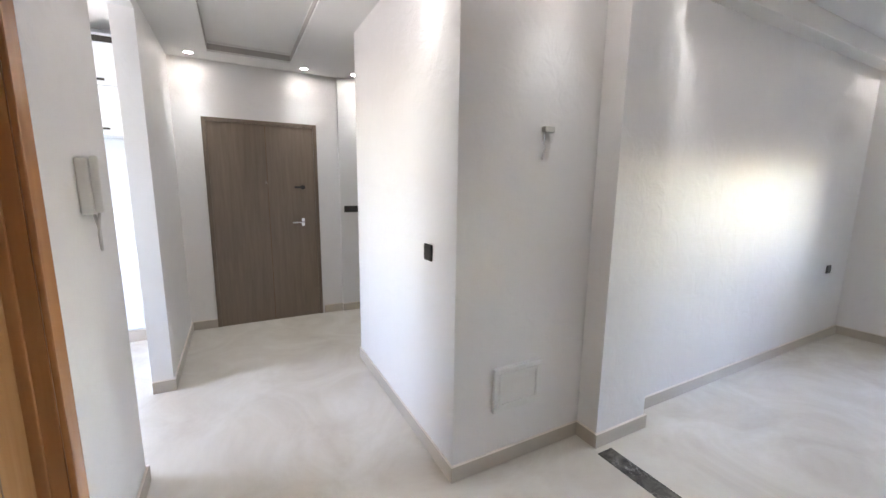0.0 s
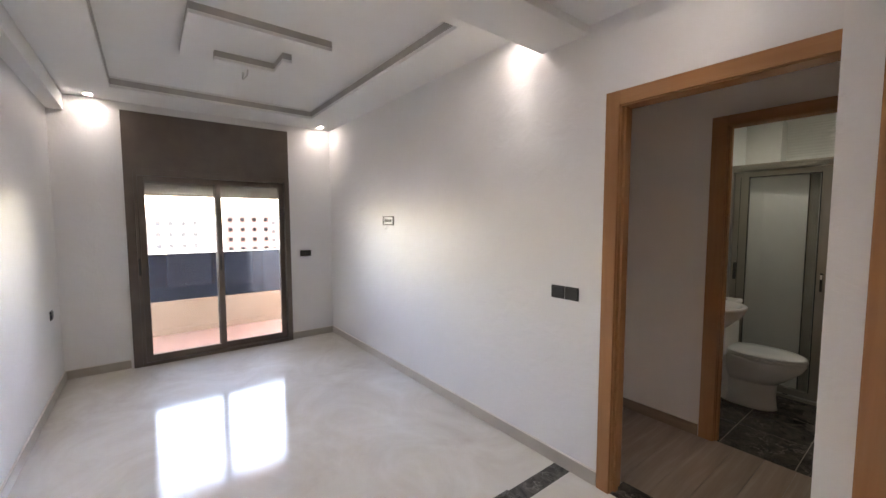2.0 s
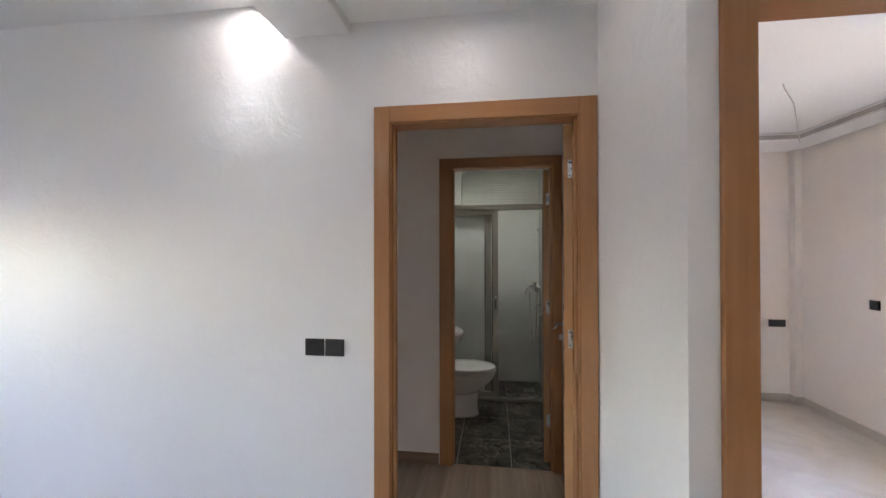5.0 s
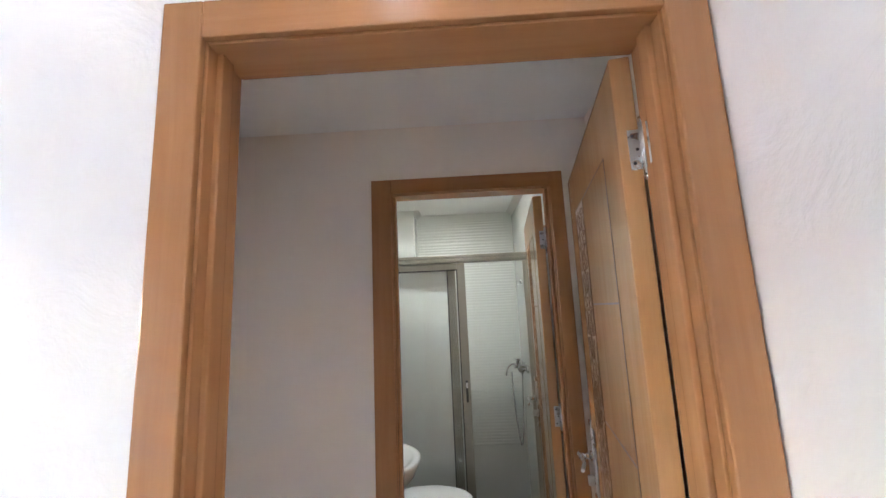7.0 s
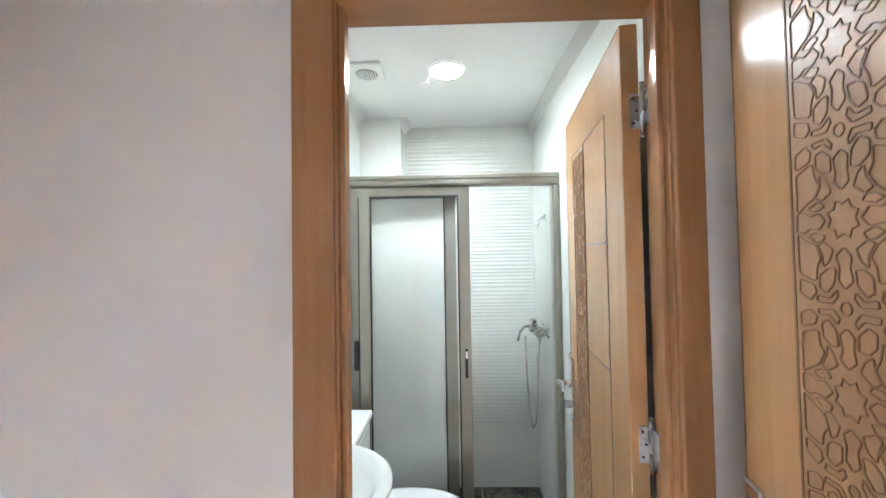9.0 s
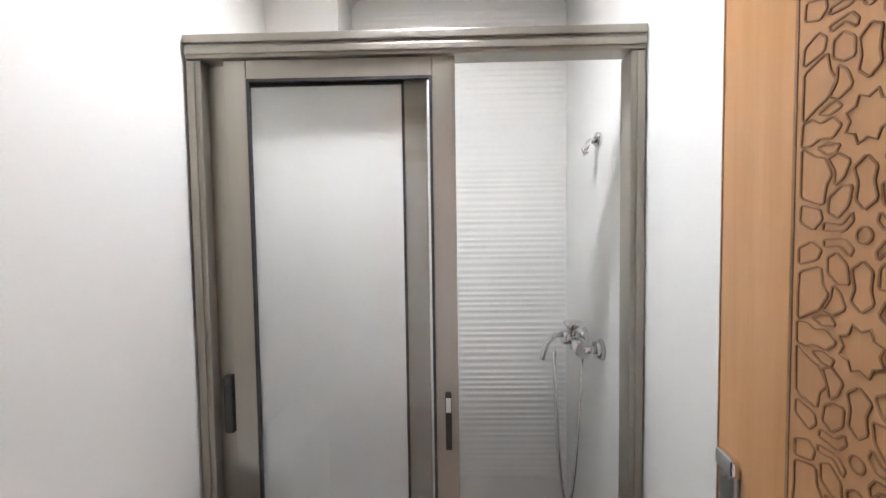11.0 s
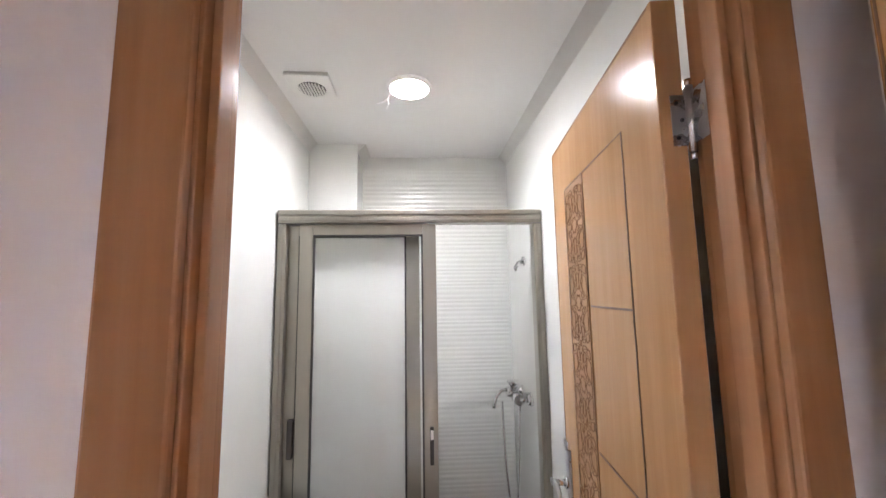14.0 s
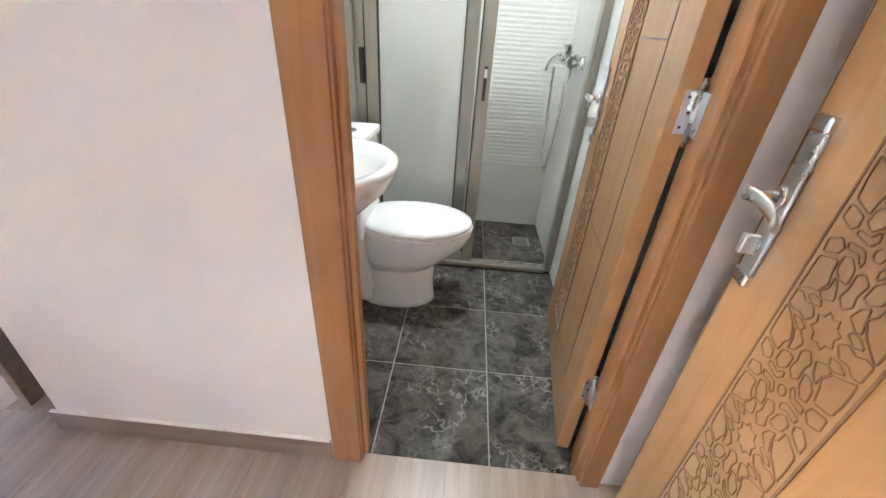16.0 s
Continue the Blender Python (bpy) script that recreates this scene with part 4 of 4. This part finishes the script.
def tree(x, y, h):
    e = base("tree", (x, y, -10), "dusty green tree on open ground", "tree", "far trees")
    bm = bmesh.new()
    tube(bm, [(0, 0, 0), (0.1, 0.05, h * 0.3), (0.0, 0.1, h * 0.55)], 0.16, 8)
    for a in range(5):
        t = a * 1.256
        tube(bm, [(0.02, 0.08, h * 0.4), (math.cos(t) * h * 0.12, math.sin(t) * h * 0.12, h * 0.6), (math.cos(t) * h * 0.25, math.sin(t) * h * 0.25, h * 0.75)], 0.06, 6)
    part("trunk", bm, GROOVE, e)
    bm = bmesh.new()
    for _ in range(500):
        v = Vector((rng.gauss(0, 1), rng.gauss(0, 1), rng.gauss(0, 0.8)))
        v = v.normalized() * (0.4 + 0.6 * rng.random()) * h * 0.36
        v.z += h * 0.72
        m = Matrix.Translation(v) @ Euler((rng.random() * 6, rng.random() * 6, rng.random() * 6)).to_matrix().to_4x4()
        s = 0.12 + 0.14 * rng.random()
        bm.faces.new([bm.verts.new(m @ Vector(p)) for p in ((-s, -s * 0.5, 0), (s * 0.3, -s, 0.03), (s, 0, 0), (0, s, -0.04))])
    part("crown", bm, LEAF, e)


for x, y, h in ((90, -24, 7), (96, -28, 6.5), (84, -10, 5), (100, -33, 7), (104, 6, 6), (95, 12, 6), (88, -38, 6)):
    tree(x, y, h)

# ---- kitchen ----
cab = base("upper_cabinet", (-0.40, 4.75, 1.76), "white gloss kitchen wall cabinet with dark handles", "cabinet")
part("body", boxes((-0.45, -0.33, 0, 0.12, 0, 0.72), bevel=0.002), CABINET, cab)
for x0, x1, z0, z1 in ((-0.445, -0.165, 0.005, 0.35), (-0.16, 0.115, 0.005, 0.35), (-0.445, -0.165, 0.355, 0.64), (-0.16, 0.115, 0.355, 0.64)):
    d = part("door", boxes((x0, -0.35, z0, x1, -0.332, z1), bevel=0.002), CABINET, cab)
    part("handle", boxes(((x0 + x1) / 2 - 0.05, -0.368, z0 + 0.03, (x0 + x1) / 2 + 0.05, -0.352, z0 + 0.045), bevel=0.003), PLASTIC_K, d)
part("top_trim", boxes((-0.45, -0.345, 0.66, 0.12, -0.33, 0.70), bevel=0.002), PLASTIC_K, cab)
low = base("tall_panel", (-0.36, 4.745, 0.12), "white gloss kitchen side panel", "panel")
part("board", boxes((-0.32, -0.02, 0, 0.10, 0, 1.10), bevel=0.002), CABINET, low)
skirting("baseboard_kitchen", [(-2.45, 4.735, -0.15, 4.75)], SKIRT, "beige tile skirting in the kitchen", 0.10)

# ---- bathroom ----


def ellipse(cx, cy, z, rx, ry, n=36, back=1.0):
    """A closed ring; back widens the half towards +x into a blunter shape."""
    out = []
    for k in range(n):
        a = 2 * math.pi * k / n
        c, s = math.cos(a), math.sin(a)
        out.append((cx + rx * (abs(c) ** back if c > 0 else -abs(c)), cy + ry * s, z))
    return out


wc = base("toilet", (1.945, -2.50, 0), "white ceramic toilet with closed lid and cistern", "toilet")
part("pedestal", loft(bmesh.new(), [ellipse(-0.30, 0, z, rx, ry, back=0.6) for z, rx, ry in ((0.0, 0.185, 0.12), (0.02, 0.18, 0.115), (0.10, 0.171, 0.107), (0.20, 0.176, 0.112))], True, False), CERAMIC, wc)
part("bowl", loft(bmesh.new(), [ellipse(cx, 0, z, rx, ry, back=0.75) for cx, z, rx, ry in ((-0.30, 0.20, 0.176, 0.112), (-0.33, 0.26, 0.212, 0.14), (-0.37, 0.33, 0.245, 0.17), (-0.385, 0.385, 0.255, 0.182), (-0.385, 0.40, 0.25, 0.178))]), CERAMIC, wc)
part("seat", loft(bmesh.new(), [ellipse(-0.385, 0, z, rx, ry, back=0.8) for z, rx, ry in ((0.402, 0.252, 0.182), (0.406, 0.258, 0.187), (0.416, 0.258, 0.187), (0.420, 0.252, 0.182))]), PLASTIC_W, wc)
part("lid", loft(bmesh.new(), [ellipse(-0.38, 0, z, rx, ry, back=0.8) for z, rx, ry in ((0.4215, 0.250, 0.180), (0.425, 0.258, 0.188), (0.437, 0.256, 0.186), (0.445, 0.235, 0.165), (0.447, 0.12, 0.08))]), CERAMIC, wc, "closed white lid")
part("cistern", boxes((-0.175, -0.175, 0.38, -0.012, 0.175, 0.765), bevel=0.022), CERAMIC, wc)
tl = part("cistern_lid", boxes((-0.185, -0.185, 0.766, -0.006, 0.185, 0.805), bevel=0.015), CERAMIC, wc)
part("flush_button", cyl(bmesh.new(), (-0.095, 0.0, 0.809), "z", 0.028, 0.010, 24), CHROME, tl, "round chrome flush button")
part("foot_shoulder", boxes((-0.20, -0.10, 0.0, -0.03, 0.10, 0.385), bevel=0.03), CERAMIC, wc)
part("supply_hose", tube(bmesh.new(), [(-0.05, 0.16, 0.40), (-0.05, 0.20, 0.34), (-0.03, 0.23, 0.22), (-0.004, 0.23, 0.18)], 0.006, 8), CHROME, wc, "braided supply hose")

basin = base("wash_basin", (1.945, -1.985, 0), "white ceramic wash basin on a pedestal", "basin")


def dee(z, out, wide, n=20, grow=0.0):
    """A closed ring: straight along the wall, bowed towards -x."""
    pts = [(-out * math.sin(math.pi * k / n) ** 0.8 - 0.06 * (1 if 0 < k < n else 0), wide * math.cos(math.pi * k / n), z) for k in range(n + 1)]
    return [(x - grow, y, zz) for x, y, zz in pts]


bm = bmesh.new()
loft(bm, [dee(0.64, 0.12, 0.13), dee(0.70, 0.22, 0.19), dee(0.78, 0.30, 0.245), dee(0.835, 0.325, 0.265), dee(0.85, 0.325, 0.267), dee(0.855, 0.315, 0.26),
          dee(0.852, 0.285, 0.235, grow=0.004), dee(0.82, 0.255, 0.205, grow=0.012), dee(0.76, 0.19, 0.16, grow=0.03), dee(0.735, 0.10, 0.09, grow=0.07)])
part("bowl", bm, CERAMIC, basin)
part("back_ledge", boxes((-0.065, -0.255, 0.70, 0.0, 0.255, 0.868), bevel=0.018), CERAMIC, basin)
part("waste", cyl(bmesh.new(), (-0.17, 0, 0.738), "z", 0.026, 0.006, 20), CHROME, basin)
part("pedestal", loft(bmesh.new(), [ellipse(cx, 0, z, rx, ry, back=0.6) for cx, z, rx, ry in ((-0.13, 0.0, 0.115, 0.105), (-0.13, 0.03, 0.108, 0.098), (-0.13, 0.25, 0.088, 0.08), (-0.14, 0.5, 0.095, 0.088), (-0.15, 0.70, 0.12, 0.12))]), CERAMIC, basin, "white ceramic pedestal")

# shower enclosure
sh = base("shower_enclosure", (0, 0, 0), "bronze aluminium shower screen with frosted sliding door, half open", "shower screen")
SY = -2.82
XL, XR, HT = 1.938, 0.824, 1.946
for a, b in ((XR, XR + 0.036), (XL - 0.036, XL)):
    post = part("wall_profile", boxes((a, SY - 0.035, 0.02, b, SY + 0.025, HT - 0.06), bevel=0.004), ALU, sh)
    part("rib", boxes((a + 0.012, SY + 0.0252, 0.03, b - 0.012, SY + 0.031, HT - 0.065), bevel=0.002), ALU, post)
hd = part("top_rail", boxes((XR, SY - 0.035, HT - 0.058, XL, SY + 0.028, HT), bevel=0.006), ALU, sh)
part("rib", boxes((XR + 0.002, SY + 0.0282, HT - 0.024, XL - 0.002, SY + 0.037, HT - 0.004), bevel=0.003), ALU, hd)
part("rib", boxes((XR + 0.002, SY + 0.0282, HT - 0.050, XL - 0.002, SY + 0.034, HT - 0.032), bevel=0.003), ALU, hd)
part("bottom_rail", boxes((XR + 0.036, SY - 0.035, 0.012, XL - 0.036, SY + 0.03, 0.034), bevel=0.003), ALU, sh)
for y in (SY - 0.012, SY + 0.012):
    part("track_lip", boxes((XR + 0.036, y - 0.002, 0.034, XL - 0.036, y + 0.002, 0.042)), STEEL, sh)


def sliding(x0, x1, y, glazing, label):
    w, z0, z1 = 0.056, 0.045, HT - 0.062
    p = part("sliding_panel", boxes((x0, y - 0.012, z0, x0 + w, y + 0.012, z1), (x1 - w, y - 0.012, z0, x1, y + 0.012, z1), (x0 + w, y - 0.012, z0, x1 - w, y + 0.012, z0 + 0.05),
             (x0 + w, y - 0.012, z1 - 0.045, x1 - w, y + 0.012, z1), bevel=0.003), ALU, sh, label)
    part("gasket", boxes((x0 + w, y + 0.003, z0 + 0.05, x0 + w + 0.007, y + 0.0125, z1 - 0.045), (x1 - w - 0.007, y + 0.003, z0 + 0.05, x1 - w, y + 0.0125, z1 - 0.045),
         (x0 + w + 0.007, y + 0.003, z1 - 0.052, x1 - w - 0.007, y + 0.0125, z1 - 0.045)), GASKET, p)
    gl = part("pane", boxes((x0 + w, y - 0.003, z0 + 0.05, x1 - w, y + 0.002, z1 - 0.045)), glazing, p)
    gl.visible_shadow = False
    return p


front = sliding(1.281, 1.848, SY + 0.010, CLEAR, "front sliding panel")
back = sliding(1.352, 1.915, SY - 0.018, FROST, "frosted sliding panel")
hl = part("pull_handle", boxes((1.299, SY + 0.0222, 0.915, 1.315, SY + 0.034, 1.06), bevel=0.003), PLASTIC_K, front, "dark pull with a pale tab")
part("tab", boxes((1.301, SY + 0.0342, 1.012, 1.313, SY + 0.037, 1.048), bevel=0.001), PLASTIC_W, hl)
part("pull_handle", boxes((1.858, SY - 0.006, 0.95, 1.881, SY + 0.018, 1.10), bevel=0.006), PLASTIC_K, back, "dark pull handle")

mx = base("shower_mixer", (0.822, -3.14, 1.08), "chrome shower mixer with hanging hose", "shower mixer")
part("body", cyl(bmesh.new(), (0.06, 0, 0), "y", 0.026, 0.17, 24), CHROME, mx)
for y in (-0.075, 0.075):
    part("wall_flange", cyl(bmesh.new(), (0.012, y, 0), "x", 0.034, 0.022, 24, 0.026), CHROME, mx)
    part("inlet", cyl(bmesh.new(), (0.035, y, 0), "x", 0.014, 0.05, 16), CHROME, mx)
part("cartridge", cyl(bmesh.new(), (0.08, 0, 0.02), "x", 0.028, 0.05, 24, 0.024), CHROME, mx)
part("lever", tube(bmesh.new(), [(0.10, 0, 0.03), (0.13, 0.01, 0.03), (0.16, 0.015, 0.0), (0.175, 0.02, -0.05)], 0.009, 10), CHROME, mx)
part("hand_shower", loft(bmesh.new(), [[(0.075 + r * math.cos(a), 0.02 + r * math.sin(a), z) for a in [2 * math.pi * k / 16 for k in range(16)]] for z, r in ((0.03, 0.010), (0.05, 0.014), (0.07, 0.03), (0.078, 0.03))]), CHROME, mx)
part("hose", tube(bmesh.new(), [(0.05 + 0.075 * t, 0.04 - 0.06 * t, -0.03 - 0.53 * math.sin(math.pi * t) ** 0.7) for t in [k / 24 for k in range(25)]], 0.007, 8), CHROME, mx, "flexible chrome hose")
br = base("shower_bracket", (0.822, -3.09, 1.745), "small chrome wall bracket for the hand shower", "bracket")
part("flange", cyl(bmesh.new(), (0.006, 0, 0), "x", 0.022, 0.012, 20), CHROME, br)
part("cradle", tube(bmesh.new(), [(0.01, 0, 0), (0.035, 0, -0.01), (0.05, 0.005, -0.035), (0.045, 0.01, -0.05)], 0.010, 10), CHROME, br)
dr = base("floor_drain", (0.955, -3.165, 0.0), "square chrome shower drain grate", "drain")
part("plate", boxes((-0.055, -0.055, 0.0005, 0.055, 0.055, 0.004), bevel=0.001), CHROME, dr)
for i in range(5):
    part("slot", boxes((-0.04, -0.036 + 0.018 * i - 0.003, 0.0041, 0.04, -0.036 + 0.018 * i + 0.003, 0.0048)), GASKET, dr)

# lamp, fan, wire
bl = base("bathroom_ceiling_lamp", (1.385, -2.635, BATH_TOP), "round white ceiling lamp, lit", "lamp")
part("rim", loft(bmesh.new(), [[(r * math.cos(a), r * math.sin(a), z) for a in [2 * math.pi * k / 32 for k in range(32)]] for r, z in ((0.088, 0.0), (0.086, -0.012), (0.076, -0.014), (0.075, -0.004))], False, False), PLASTIC_W, bl)
part("diffuser", cyl(bmesh.new(), (0, 0, -0.007), "z", 0.0752, 0.010, 32), BATH_BULB, bl, "glowing white diffuser")
lamp("bathroom_lamp_light", "AREA", pose(1.385, -2.635, BATH_TOP - 0.016), 0.039, (0.74, 0.97, 1.0), disc=0.15, spread=150)
sq = base("lamp_wire", (1.475, -2.70, BATH_TOP), "loose white wire end beside the ceiling lamp", "cable")
part("wire", tube(bmesh.new(), [(-0.02, 0.03, 0), (0.0, 0.01, -0.02), (0.02, -0.015, -0.028), (0.05, -0.02, -0.03)], 0.0025, 6), PLASTIC_W, sq)
part("wire", tube(bmesh.new(), [(0.0, 0.01, -0.02), (0.0, -0.02, -0.03), (0.01, -0.05, -0.035)], 0.0025, 6), PLASTIC_W, sq)
fan = base("extractor_fan", (1.765, -2.625, BATH_TOP), "square white ceiling extractor fan with round grille", "extractor fan")
part("plate", boxes((-0.082, -0.085, -0.016, 0.082, 0.085, 0.0), bevel=0.005), PLASTIC_W, fan)
part("duct", cyl(bmesh.new(), (0, -0.01, -0.0165), "z", 0.052, 0.003, 32), GASKET, fan, "dark round duct")
for i in range(9):
    x = -0.044 + 0.011 * i
    hw = math.sqrt(max(0.0, 0.051 ** 2 - x * x))
    part("slat", boxes((x - 0.0028, -0.01 - hw, -0.024, x + 0.0028, -0.01 + hw, -0.0182)), PLASTIC_W, fan)

# ridged tiles behind the shower
bm = bmesh.new()
random_rows = random.Random(9)
rows, z = [], 0.42
while z < 2.35:
    p = 0.019 + 0.013 * random_rows.random()
    for t in (0.0, 0.25, 0.5, 0.75):
        rows.append((z + p * t, 0.0004 + 0.0026 * (math.sin(math.pi * t) ** 2)))
    z += p
vs = [[bm.verts.new((x, -3.44 + d, zz)) for x in (0.826, 1.68)] for zz, d in rows]
for a, b in zip(vs, vs[1:]):
    bm.faces.new((a[0], a[1], b[1], b[0])).smooth = True
structure("ridged_tiles", bm, BATH, "glossy white tiles with horizontal ripples behind the shower", "tiles")

# dark marble tiles of the bathroom
bt = bpy.data.objects["floor_bathroom"]
full = {}
for x0, x1 in ((0.822, 1.199), (1.203, 1.580), (1.584, 1.945)):
    for y0, y1 in ((-2.025, -1.640), (-2.4165, -2.0285), (-2.8085, -2.420), (-3.20, -2.8125), (-3.44, -3.204)):
        key = (round(x1 - x0, 3), round(y1 - y0, 3))
        if key not in full:
            full[key] = tile_mesh("tile", key[0], key[1], DARKM)
        lay(full[key], "tile", (x0 + x1) / 2, (y0 + y1) / 2, 0.0, bt)

# wood-look planks of the hall and side room
hf = bpy.data.objects["floor_hall"]
plank_w = 0.148
plank, short = tile_mesh("plank", plank_w, 0.90, PLANK), tile_mesh("plank", plank_w, 0.886, PLANK)
for i in range(13):
    x = 0.815 + 0.150 * i
    lay(short, "plank", x, -1.195, 0.0, hf)
for i in range(15):
    x = 2.765 + 0.150 * i
    for k in range(3):
        y = -1.2 - 0.902 * k
        if y > -2.9:
            lay(plank, "plank", x, y, 0.0, hf)
